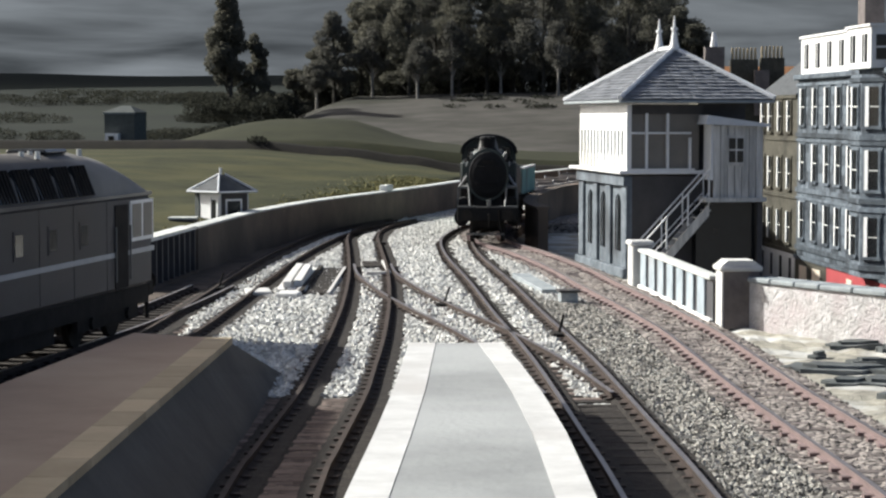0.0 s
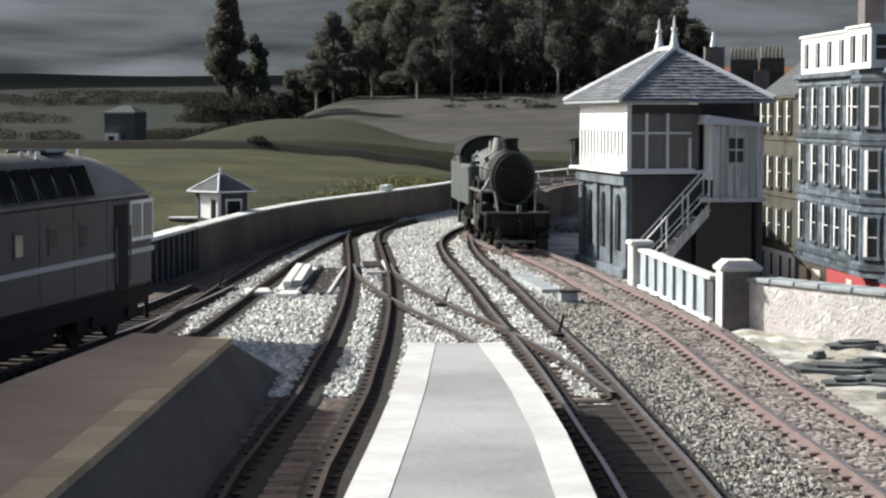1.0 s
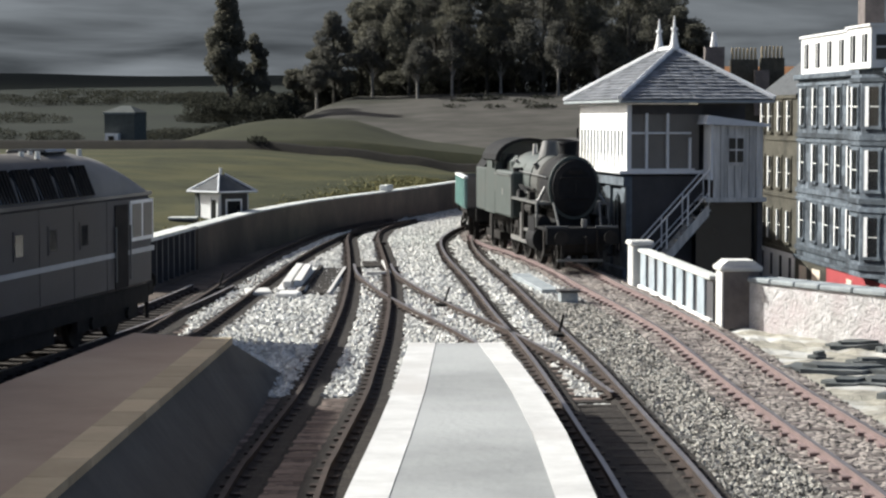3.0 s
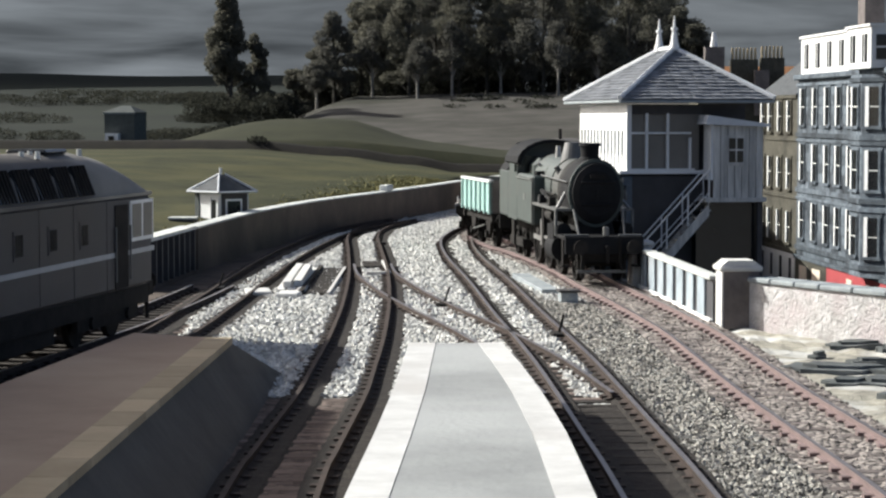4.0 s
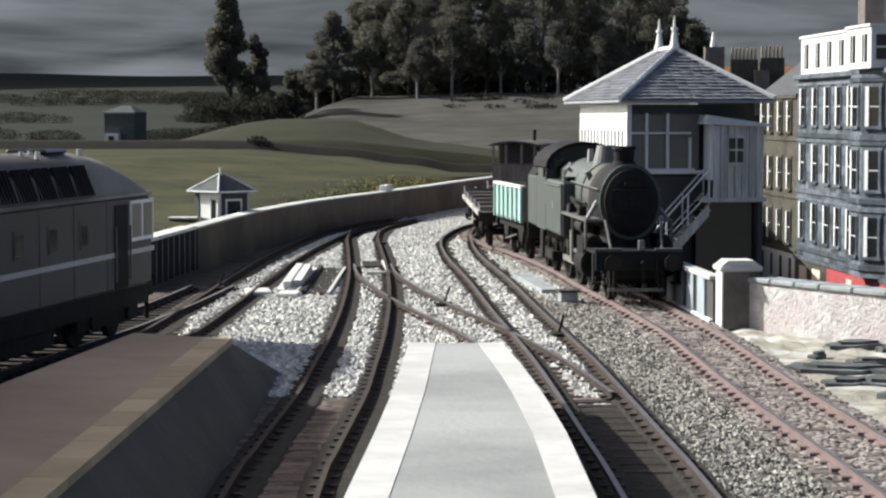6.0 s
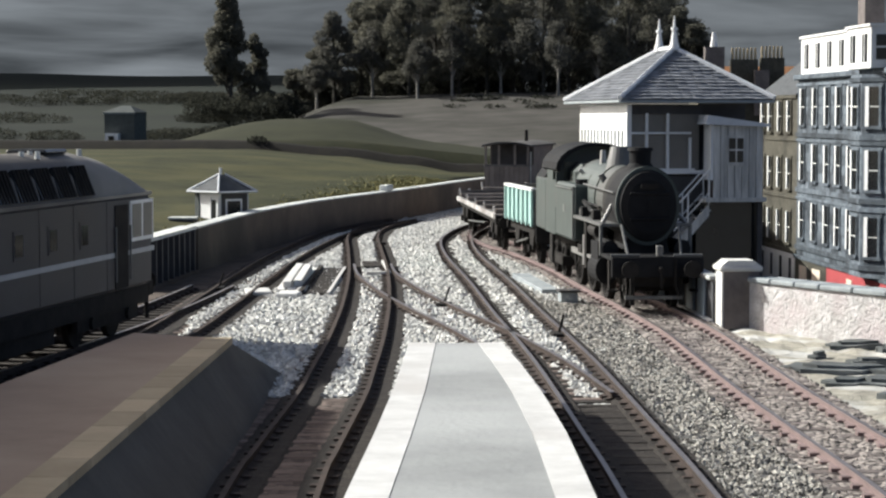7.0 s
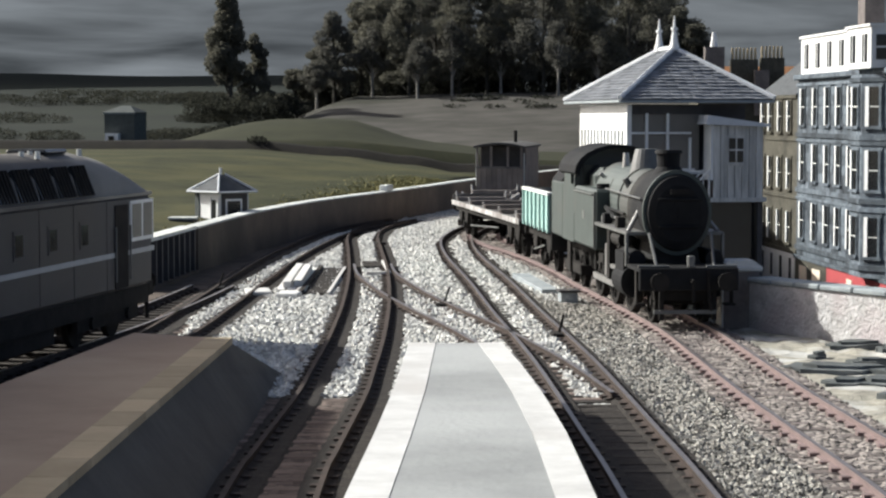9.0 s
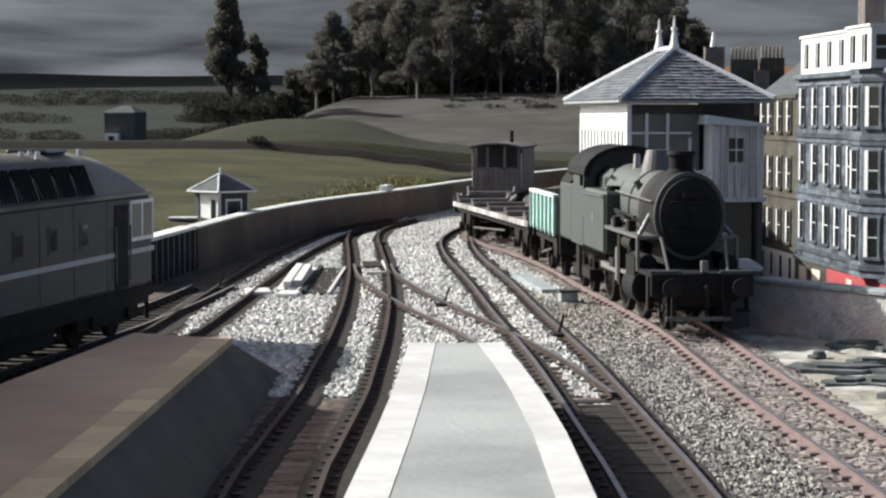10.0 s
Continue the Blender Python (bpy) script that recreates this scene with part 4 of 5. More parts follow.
def tenements():
    zs = -5.5
    ox, oy = 20.17, 119.0
    # brown end house
    t = thing("tenement_house", at(ox, oy, zs, 0, 0, STREET), "narrow brown stone tenement house with pale window surrounds", "house")
    part("wall", B(-10, 0, 0, -0.02, 6, 11.2), M_tenbrown, t)
    part("ground_floor", B(-10.02, -0.05, 0, -0.02, 0.0, 2.05), M_boxwhite, t, "whitewashed ground floor wall")
    part("roof", P([(-0.15, 11.2), (6, 11.2), (2.9, 13.6)], "x", -10.1, -0.02), M_slatedark, t, "dark slate roof")
    part("eaves_course", B(-10.05, -0.14, 11.0, -0.02, 0.0, 11.2), M_tenbrown, t)
    for zf in (2.7, 5.8, 9.1):
        for x in (-8.9, -6.9, -4.4, -1.95):
            sash(t, at(x, 0, zf), 0.95, 1.75, M_tenbrown)
        part("string_course", B(-10.03, -0.09, zf - 0.55, -0.02, 0.0, zf - 0.38), M_tenbrown, t)
    for x in (-8.6, -6.2, -3.8, -1.4):
        part("shop_window", B(x - 0.25, -0.08, 0.5, x + 0.25, -0.05, 1.8), M_glass_shade, t)
    # blue-grey house with a canted bay
    t = thing("tenement_house", at(ox, oy, zs, 0, 0, STREET), "tall blue-grey stone tenement with bay windows and white dormers", "house")
    part("wall", B(0, 0, 0, 27, 7, 12.0), M_tenblue, t)
    part("cornice", B(-0.1, -0.28, 12.0, 27, 0.1, 12.3, bev=0.05), M_tenblue, t)
    part("roof", P([(0.3, 12.3), (7, 12.3), (6, 14.0), (1.4, 14.0)], "x", 0.0, 27), M_slatedark, t, "dark slate mansard roof")
    part("shopfront", B(7.3, -0.1, 0.0, 27, 0.0, 1.92), M_red, t, "red painted shopfront")
    part("shopfront", B(0.0, -0.1, 0.0, 7.28, 0.0, 1.92), M_tenbrown, t, "brown stone shopfront")
    part("shop_cornice", B(-0.05, -0.18, 1.92, 27, 0.0, 2.12), M_tenblue, t)
    for x, w in ((1.2, 1.7), (4.2, 1.8), (11.6, 1.0), (15.4, 1.9), (19.5, 2.0)):
        part("shop_window", B(x, -0.14, 0.6, x + w, -0.1, 1.6), M_cream, t, "cream shop window board")
    for zf in (3.15, 6.4, 9.5):
        part("string_course", B(-0.05, -0.12, zf - 0.7, 14.0, 0.0, zf - 0.45), M_tenblue, t)
        part("string_course", B(-0.05, -0.1, zf + 2.15, 14.0, 0.0, zf + 2.3), M_tenblue, t)
        for x in (1.35, 4.2, 6.9, 9.3, 11.7):
            sash(t, at(x, 0, zf), 1.05, 2.0, M_tenblue)
        part("bay_band", P([(13.9, 0.0), (14.95, -1.0), (17.05, -1.0), (18.45, 0.0)], "z", zf - 0.7, zf - 0.45), M_tenblue, t)
        part("bay_band", P([(13.9, 0.0), (14.95, -1.0), (17.05, -1.0), (18.45, 0.0)], "z", zf + 2.15, zf + 2.35), M_tenblue, t)
        sash(t, at(16.0, -0.9, zf), 1.2, 1.9, M_tenblue)
        sash(t, at(17.65, -0.45, zf, 0, 0, 34.7), 0.85, 1.9, M_tenblue)
    part("bay", P([(14.0, 0.0), (15.0, -0.9), (17.0, -0.9), (18.3, 0.0)], "z", 2.1, 12.0), M_tenblue, t, "canted bay with sash windows")
    rr = random.Random(6)
    z = 2.15
    while z < 11.6:
        x = 0.0
        while x < 13.8:
            wd = rr.uniform(0.9, 1.7)
            part("stone", B(x + 0.03, -0.03, z + 0.025, min(x + wd, 13.9) - 0.03, 0.0, z + 0.5), M_tenblue, t)
            x += wd
        z += 0.525
    for x, w, k, o in ((0.9, 10.2, 4, 0.06), (14.0, 4.4, 2, 0.85)):
        dm = part("dormer", B(x, -o, 12.3, x + w, 2.0, 14.3), M_boxwhite, t, "white painted attic dormer")
        for i in range(k):
            xx = x + (i + 0.5) * w / k
            part("pane", B(xx - 0.45, -o - 0.03, 12.6, xx + 0.45, -o, 13.95), M_glass_shade, dm)
            part("mullion", B(xx - 0.05, -o - 0.05, 12.6, xx + 0.05, -o - 0.03, 13.95), M_boxwhite, dm)
        if o > 0.5:
            part("pane", B(x + w, -0.6, 12.7, x + w + 0.03, 0.6, 13.9), M_glass_shade, dm)
            part("glazing_bar", B(x + w + 0.03, -0.6, 13.26, x + w + 0.05, 0.6, 13.34), M_boxwhite, dm)
        part("dormer_roof", B(x - 0.1, -o - 0.1, 14.3, x + w + 0.1, 2.0, 14.42), M_boxwhite, dm)
    st = part("chimney", B(12.0, 0.2, 12.3, 13.3, 1.2, 16.0), M_darkpier, t, "dark sooty chimney stack")
    for i in range(3):
        part("chimney_pot", C((12.25 + i * 0.4, 0.6, 16.0), (12.25 + i * 0.4, 0.6, 16.7), 0.14, 0.11, 8), M_coping, st)
    # far roofs and chimneys
    t = thing("rooftops", at(15.3, 134, zs), "far stone houses with orange roofs and rows of chimney pots", "house")
    part("wall", B(1.0, 0, 0, 8.5, 5, 11.4), M_tenbrown, t)
    part("roof", P([(0, 11.4), (5, 11.4), (2.5, 13.2)], "x", 1.0, 8.5), M_orange, t, "orange tiled roof")
    for x0, wd, zt, mt, k in ((1.5, 1.25, 14.4, M_darkpier, 1), (3.2, 1.7, 13.6, M_tenbrown, 7), (5.1, 1.5, 13.7, M_tenbrown, 6), (4.6, 0.9, 12.9, M_darkpier, 0)):
        c = part("chimney", B(x0, 0.5 if k else -0.3, 10.0, x0 + wd, 1.3, zt), mt, t)
        for i in range(k):
            cx = x0 + wd * (i + 0.5) / k
            part("chimney_pot", C((cx, 0.95, zt), (cx, 0.95, zt + (0.95 if k == 1 else 0.75)), 0.26 if k == 1 else 0.09, 0.12 if k == 1 else 0.07, 8), M_boxwhite if k == 1 else M_pot, c)


tenements()


# ---- small house on the bank, far house ----
def hut():
    t = thing("hut", at(-7.83, 73.1, 0.66, 0, 0, -48), "small white hut with hipped slate roof on the bank", "hut")
    t.scale = (1.12, 1, 1)
    part("wall", B(-0.62, -0.5, -0.2, 0.62, 0.75, 1.22), M_boxwhite, t)
    part("door", B(0.22, -0.52, 0.0, 0.5, -0.5, 0.92), M_glass_shade, t, "dark open doorway")
    for x in (0.14, 0.5):
        part("doorpost", B(x, -0.54, -0.1, x + 0.08, -0.5, 1.0), M_boxwhite, t)
    part("corner_strip", B(-0.64, -0.53, -0.2, -0.42, -0.5, 1.2), M_corner, t, "dark grey-green strip at the left front corner")
    w = part("side_window", B(0.62, -0.25, 0.35, 0.65, 0.45, 0.95), M_boxwhite, t)
    part("pane", B(0.65, -0.18, 0.42, 0.66, 0.38, 0.88), M_glass_shade, w)
    # White wall's unlit side: its shade is laid on as a dark sheet.
    part("side_shade_sheet", B(0.62, -0.42, -0.1, 0.635, 0.7, 1.15), M_boxdark, t, "dark sheet for the shade on the side away from the sun")
    bm = bmesh.new()
    v = [bm.verts.new(p) for p in ((-0.82, -0.72, 1.2), (0.84, -0.72, 1.2), (0.84, 0.95, 1.2), (-0.82, 0.95, 1.2), (0.0, 0.0, 1.78), (0.0, 0.25, 1.78))]
    for f in ((0, 1, 4), (1, 2, 5, 4), (2, 3, 5), (3, 0, 4, 5), (3, 2, 1, 0)):
        bm.faces.new([v[i] for i in f])
    r = part("roof", bm, M_slatedark, t, "blue-grey slate hipped roof")
    for p, q in (((-0.82, -0.72, 1.21), (0, 0, 1.8)), ((0.84, -0.72, 1.21), (0, 0, 1.8)), ((0.84, 0.95, 1.21), (0, 0.25, 1.8)), ((-0.82, -0.72, 1.2), (0.84, -0.72, 1.2)), ((0.84, -0.72, 1.2), (0.84, 0.95, 1.2))):
        part("ridge_roll", bar(bmesh.new(), p, q, 0.035), M_lead, r)
    part("chimney", C((-0.35, 0.35, 1.4), (-0.35, 0.35, 2.0), 0.05, 0.045, 8), M_lead, t)
    s = thing("coal_bunker", at(-8.75, 70.6, 0.72), "low pale-topped bunker beside the hut", "bunker")
    part("wall", B(-0.45, -0.4, -0.1, 0.4, 0.4, 0.3), M_boxdark, s)
    part("lid", B(-0.5, -0.45, 0.3, 0.45, 0.45, 0.36), M_coping, s)


hut()
t = thing("far_house", at(-30.2, 196, 2.3, 0, 0, -14), "dim blue-grey far house with a small white annexe", "house")
part("wall", B(-1.6, 0, -0.6, 1.4, 3, 2.5), M_corner, t)
bm = bmesh.new()
v = [bm.verts.new(p) for p in ((-1.75, -0.15, 2.5), (1.55, -0.15, 2.5), (1.55, 3.15, 2.5), (-1.75, 3.15, 2.5), (-0.5, 1.5, 3.15), (0.4, 1.5, 3.15))]
for f in ((0, 1, 5, 4), (1, 2, 5), (2, 3, 4, 5), (3, 0, 4), (3, 2, 1, 0)):
    bm.faces.new([v[i] for i in f])
part("roof", bm, M_corner, t)
part("eaves_board", B(-1.7, -0.1, 2.38, 1.5, 0.0, 2.5), M_concrete, t)
g = part("annexe", B(-1.3, -0.6, -0.6, 0.0, 0.0, 0.55), M_boxwhite, t, "white gabled annexe")
part("window", B(-0.95, -0.65, -0.2, -0.4, -0.6, 0.3), M_glass_shade, g)


# ---- rolling stock ----
NARROW = 0.82


def wheelset(parent, y, r, name="wheelset", spokes=10):
    """Two spoked wheels on an axle, turning about local x."""
    bm = bmesh.new()
    for s in (-1, 1):
        x = s * (GAUGE / 2)
        n = 24
        for (ra, rb, xa, xb) in ((r, r * 0.86, x - 0.06, x + 0.06), (r * 1.05, r * 0.9, x - s * 0.1, x - s * 0.06)):
            ring = []
            for i in range(n):
                a = 2 * math.pi * i / n
                c, d = math.cos(a), math.sin(a)
                ring.append([bm.verts.new(q) for q in ((xa, ra * c, ra * d), (xb, ra * c, ra * d), (xb, rb * c, rb * d), (xa, rb * c, rb * d))])
            for i in range(n):
                p, q = ring[i], ring[(i + 1) % n]
                for k in range(4):
                    bm.faces.new((p[k], p[(k + 1) % 4], q[(k + 1) % 4], q[k]))
        cyl(bm, (x - 0.07, 0, 0), (x + 0.07, 0, 0), r * 0.2, n=10)
        for i in range(spokes):
            a = 2 * math.pi * i / spokes
            bar(bm, (x, 0, 0), (x, r * 0.9 * math.cos(a), r * 0.9 * math.sin(a)), 0.035)
    cyl(bm, (-GAUGE / 2, 0, 0), (GAUGE / 2, 0, 0), 0.07, n=8)
    bmesh.ops.recalc_face_normals(bm, faces=bm.faces)
    ob = part(name, bm, M_frame, parent, m=at(0, y, r))
    WHEELS.append((ob, y, r))
    return ob


WHEELS = []
RODS = []


def buffers(t, y, s, z=1.0, half=0.72):
    for x in (-half, half):
        bm = C((x, y, z), (x, y - s * 0.28, z), 0.12, 0.1, 12)
        cyl(bm, (x, y - s * 0.28, z), (x, y - s * 0.46, z), 0.055, n=8)
        cyl(bm, (x, y - s * 0.46, z), (x, y - s * 0.5, z), 0.2, n=16)
        part("buffer", bm, M_frame, t, "round-headed dark buffer")


def tank_engine():
    t = thing("tank_locomotive", at(0, 0, 0), "black and dark green steam tank locomotive with a light handrail", "locomotive")
    K = NARROW
    W = 1.07
    part("main_frame", B(-0.5, 0.2, 0.55, 0.5, 13.3, 1.2), M_frame, t)
    part("buffer_beam", B(-W, -0.06, 0.78, W, 0.06, 1.26, bev=0.02), M_black, t)
    part("front_platform", B(-W, 0.06, 1.18, W, 1.55, 1.26), M_black, t)
    buffers(t, -0.06, 1)
    # coupling hook, pipes and lamp on the beam
    bm = C((0.05, -0.06, 1.0), (0.05, -0.3, 0.98), 0.05, n=8)
    cyl(bm, (0.05, -0.28, 0.98), (0.05, -0.3, 0.55), 0.035, n=6)
    part("coupling", bm, M_frame, t)
    part("lamp", B(-0.02, -0.03, 1.27, 0.13, 0.12, 1.52, bev=0.02), M_pipe, t, "pale grey headlamp")
    bm = C((0.42, -0.1, 0.6), (0.42, -0.1, 1.2), 0.04, n=8)
    cyl(bm, (0.42, -0.1, 0.6), (0.48, -0.14, 0.36), 0.04, n=8)
    part("brake_pipe", bm, M_frame, t)
    part("guard_iron", B(-0.62, 0.05, 0.14, -0.52, 0.12, 0.8), M_frame, t)
    part("guard_iron", B(0.52, 0.05, 0.14, 0.62, 0.12, 0.8), M_frame, t)
    part("snifter_bar", B(-0.75, -0.02, 0.28, 0.6, 0.06, 0.36), M_pipe, t)
    # smokebox, boiler, firebox
    zc = 2.38
    bm = C((0, 1.3, zc), (0, 3.3, zc), 0.91, n=40, ex=K)
    part("smokebox", bm, M_black, t, smooth=False)
    bm = C((0, 1.17, zc), (0, 1.3, zc), 0.8, 0.86, n=40, ex=K)
    cyl(bm, (0, 1.1, zc), (0, 1.17, zc), 0.62, 0.78, n=40, ex=K)
    part("smokebox_door", bm, M_black, t)
    bm = bmesh.new()
    for dz in (0.3, -0.3):
        bar(bm, (-0.45, 1.06, zc + dz), (0.5, 1.06, zc + dz), 0.03)
    bar(bm, (0, 1.02, zc - 0.12), (0, 1.02, zc + 0.12), 0.03)
    part("door_strap", bm, M_black, t)
    part("number_plate", B(-0.2, 1.0, zc + 0.42, 0.2, 1.03, zc + 0.52), M_frame, t, "blank dark number plate")
    part("smokebox_saddle", P([(-0.55, 1.26), (0.55, 1.26), (0.4, 1.95), (-0.4, 1.95)], "y", 1.4, 3.2), M_black, t)
    # The rim's highlight is put into this ring's lighter green.
    part("smokebox_ring", C((0, 1.27, zc), (0, 1.36, zc), 0.935, n=40, ex=K), M_green, t)
    part("boiler", C((0, 3.3, zc + 0.02), (0, 8.2, zc + 0.06), 0.84, 0.9, n=36, ex=K), M_green, t, "dark green boiler barrel")
    for y in (3.35, 4.7, 6.2):
        part("boiler_band", C((0, y, zc + 0.03), (0, y + 0.1, zc + 0.03), 0.885, n=36, ex=K), M_black, t)
    bm = C((0, 2.3, 3.15), (0, 2.3, 3.36), 0.4, 0.27, 20)
    cyl(bm, (0, 2.3, 3.34), (0, 2.3, 3.66), 0.25, 0.27, 20)
    cyl(bm, (0, 2.3, 3.66), (0, 2.3, 3.74), 0.32, 0.29, 20)
    part("chimney", bm, M_black, t)
    bm = C((0, 5.0, 3.1), (0, 5.0, 3.4), 0.4, 0.34, 20)
    cyl(bm, (0, 5.0, 3.4), (0, 5.0, 3.72), 0.34, 0.26, 20)
    part("dome", bm, M_pipe, t, "pale topped steam dome")
    bm = C((0.2, 6.6, 3.2), (0.2, 6.6, 3.6), 0.1, 0.07, 10)
    cyl(bm, (-0.2, 6.6, 3.2), (-0.2, 6.6, 3.6), 0.1, 0.07, 10)
    part("safety_valve", bm, M_steel, t)
    # high running plates, drop plates and front handrails
    for s in (-1, 1):
        a, b = sorted((s * 0.62, s * W))
        part("running_plate", B(a, 1.5, 1.88, b, 6.0, 1.95), M_pipe, t, "light edged high running plate")
        part("drop_plate", B(s * W - 0.03, 1.48, 1.2, s * W + 0.03, 1.6, 1.93), M_pipe, t)
        bm = bmesh.new()
        bar(bm, (s * 0.62, 0.35, 1.24), (s * 0.68, 0.95, 1.95), 0.035)
        bar(bm, (s * W, 0.12, 1.29), (s * 0.4, 0.1, 1.29), 0.03)
        part("front_stay", bm, M_pipe, t, "light grey front stay")
        part("steam_pipe", C((s * 1.0, 1.75, 1.95), (s * 0.68, 2.1, 2.42), 0.05, n=8), M_steel, t, "bright steam pipe")
        part("handrail", bar(bmesh.new(), (s * 0.78, 1.5, 2.68), (s * 0.8, 6.0, 2.75), 0.022), M_pipe, t)
        # cylinders and valve chest
        bm = C((s * 0.93, 1.5, 0.85), (s * 0.93, 2.75, 0.85), 0.34, n=20, ex=0.8)
        cyl(bm, (s * 0.86, 1.4, 1.35), (s * 0.86, 2.85, 1.35), 0.2, n=16)
        box(bm, s * 0.93 - 0.2, 1.6, 0.85, s * 0.93 + 0.2, 2.65, 1.5)
        part("cylinder", bm, M_black, t)
        part("slide_bar", B(s * 0.93 - 0.06, 2.75, 0.98, s * 0.93 + 0.06, 4.4, 1.06), M_steel, t)
        part("valve_bracket", B(s * 0.93 - 0.08, 4.2, 0.7, s * 0.93 + 0.08, 4.5, 1.9), M_frame, t)
        part("air_tank", C((s * 0.82, 3.1, 1.68), (s * 0.82, 4.6, 1.68), 0.17, n=14), M_black, t)
        part("injector_pipe", C((s * 0.8, 4.6, 2.1), (s * 0.8, 5.9, 2.3), 0.06, n=8), M_black, t)
        # side tank and cab side
        a, b = sorted((s * 0.5, s * W))
        part("side_tank", B(a, 6.0, 1.26, b, 9.3, 2.72, bev=0.06), M_green, t, "dark green side tank")
        a, b = sorted((s * 1.0, s * W))
        cab = part("cab_side", P([(9.3, 1.26), (11.3, 1.26), (11.3, 2.72), (11.0, 2.75), (10.95, 3.25), (9.9, 3.25), (9.85, 2.75), (9.3, 2.72)], "x", a, b), M_green, t, "dark green cab side with window opening")
        part("crest", B(s * (W + 0.004) - 0.004, 7.6, 1.95, s * (W + 0.004) + 0.004, 7.85, 2.15), M_pipe, t, "small pale emblem patch")
        part("cab_step", B(a, 9.9, 0.45, b, 10.4, 1.24), M_frame, t)
        RODS.append(part("coupling_rod", B(s * 0.72 - 0.04, 3.5, -0.07, s * 0.72 + 0.04, 8.1, 0.07), M_steel, t, "bright coupling rod", m=at(0, 0, 0.85)))
        for k, (y0, y1, z0) in enumerate(((3.4, 6.0, 2.26), (3.6, 5.8, 2.1))):
            part("boiler_pipe", bar(bmesh.new(), (s * 0.8, y0, z0), (s * 0.82, y1, z0 + 0.05), 0.035), M_pipe if k else M_black, t)
        for y in (3.2, 5.0):
            part("lubricator", B(s * 0.9 - 0.1, y, 1.95, s * 0.9 + 0.1, y + 0.3, 2.2, bev=0.02), M_black, t)
        part("sandbox_filler", C((s * 0.9, 5.6, 1.95), (s * 0.9, 5.6, 2.12), 0.07, n=8), M_pipe, t)
        part("tank_filler", C((s * 0.78, 6.5, 2.72), (s * 0.78, 6.5, 2.85), 0.16, n=12), M_black, t)
        part("tank_handrail", bar(bmesh.new(), (s * (W + 0.03), 6.2, 2.6), (s * (W + 0.03), 9.1, 2.6), 0.018), M_pipe, t)
        part("tank_beading", B(s * W - 0.015, 6.05, 1.3, s * W + 0.015, 6.1, 2.68), M_pipe, t)
        part("front_step", B(s * 0.98 - 0.12, 0.35, 0.42, s * 0.98 + 0.12, 0.62, 0.47), M_frame, t)
        part("step_hanger", B(s * 1.04 - 0.02, 0.4, 0.42, s * 1.04 + 0.02, 0.58, 1.2), M_frame, t)
        part("clack_valve", C((s * 0.55, 4.1, 2.85), (s * 0.66, 4.1, 3.05), 0.08, n=8), M_pipe, t)
        part("washout_plug", C((s * 0.6, 7.4, 2.98), (s * 0.7, 7.4, 3.08), 0.05, n=8), M_steel, t)
        part("expansion_link", B(s * 0.95 - 0.04, 4.7, 0.75, s * 0.95 + 0.04, 4.9, 1.5), M_steel, t)
        part("axlebox_spring", B(s * 0.9 - 0.05, 5.4, 1.0, s * 0.9 + 0.05, 6.0, 1.2), M_frame, t)
    arc = [(math.sin(radians(a)) * W, 3.02 + 0.72 * math.cos(radians(a))) for a in range(-90, 91, 15)]
    part("cab_front", P([(-W, 2.0)] + arc + [(W, 2.0)], "y", 9.2, 9.3), M_green, t)
    for s in (-1, 1):
        part("cab_window", B(min(s * 0.45, s * 0.85), 9.17, 2.75, max(s * 0.45, s * 0.85), 9.2, 3.25), M_glass_shade, t)
    out = [(x * 1.06, z + 0.03) for x, z in arc]
    part("cab_roof", P(out + [(x * 0.95, z - 0.06) for x, z in arc[::-1]], "y", 8.8, 11.7), M_black, t, "black arched cab roof")
    part("firebox", B(-0.7, 8.0, 1.26, 0.7, 9.25, 3.2, bev=0.2), M_green, t)
    part("bunker", B(-W, 11.3, 1.26, W, 13.4, 2.75, bev=0.05), M_green, t, "dark green coal bunker")
    part("bunker_top", P([(-W, 2.75), (W, 2.75), (0.8, 3.15), (-0.8, 3.15)], "y", 11.6, 13.3), M_black, t)
    part("rear_beam", B(-W, 13.4, 0.78, W, 13.5, 1.26), M_black, t)
    buffers(t, 13.5, -1)
    wheelset(t, 1.05, 0.46)
    for y in (3.6, 5.7, 7.9):
        wheelset(t, y, 0.82, "driving_wheelset", 16)
    wheelset(t, 10.7, 0.46)
    wheelset(t, 12.4, 0.46)
    part("bogie_frame", B(-0.75, 10.0, 0.35, 0.75, 13.1, 0.6), M_frame, t)
    return t


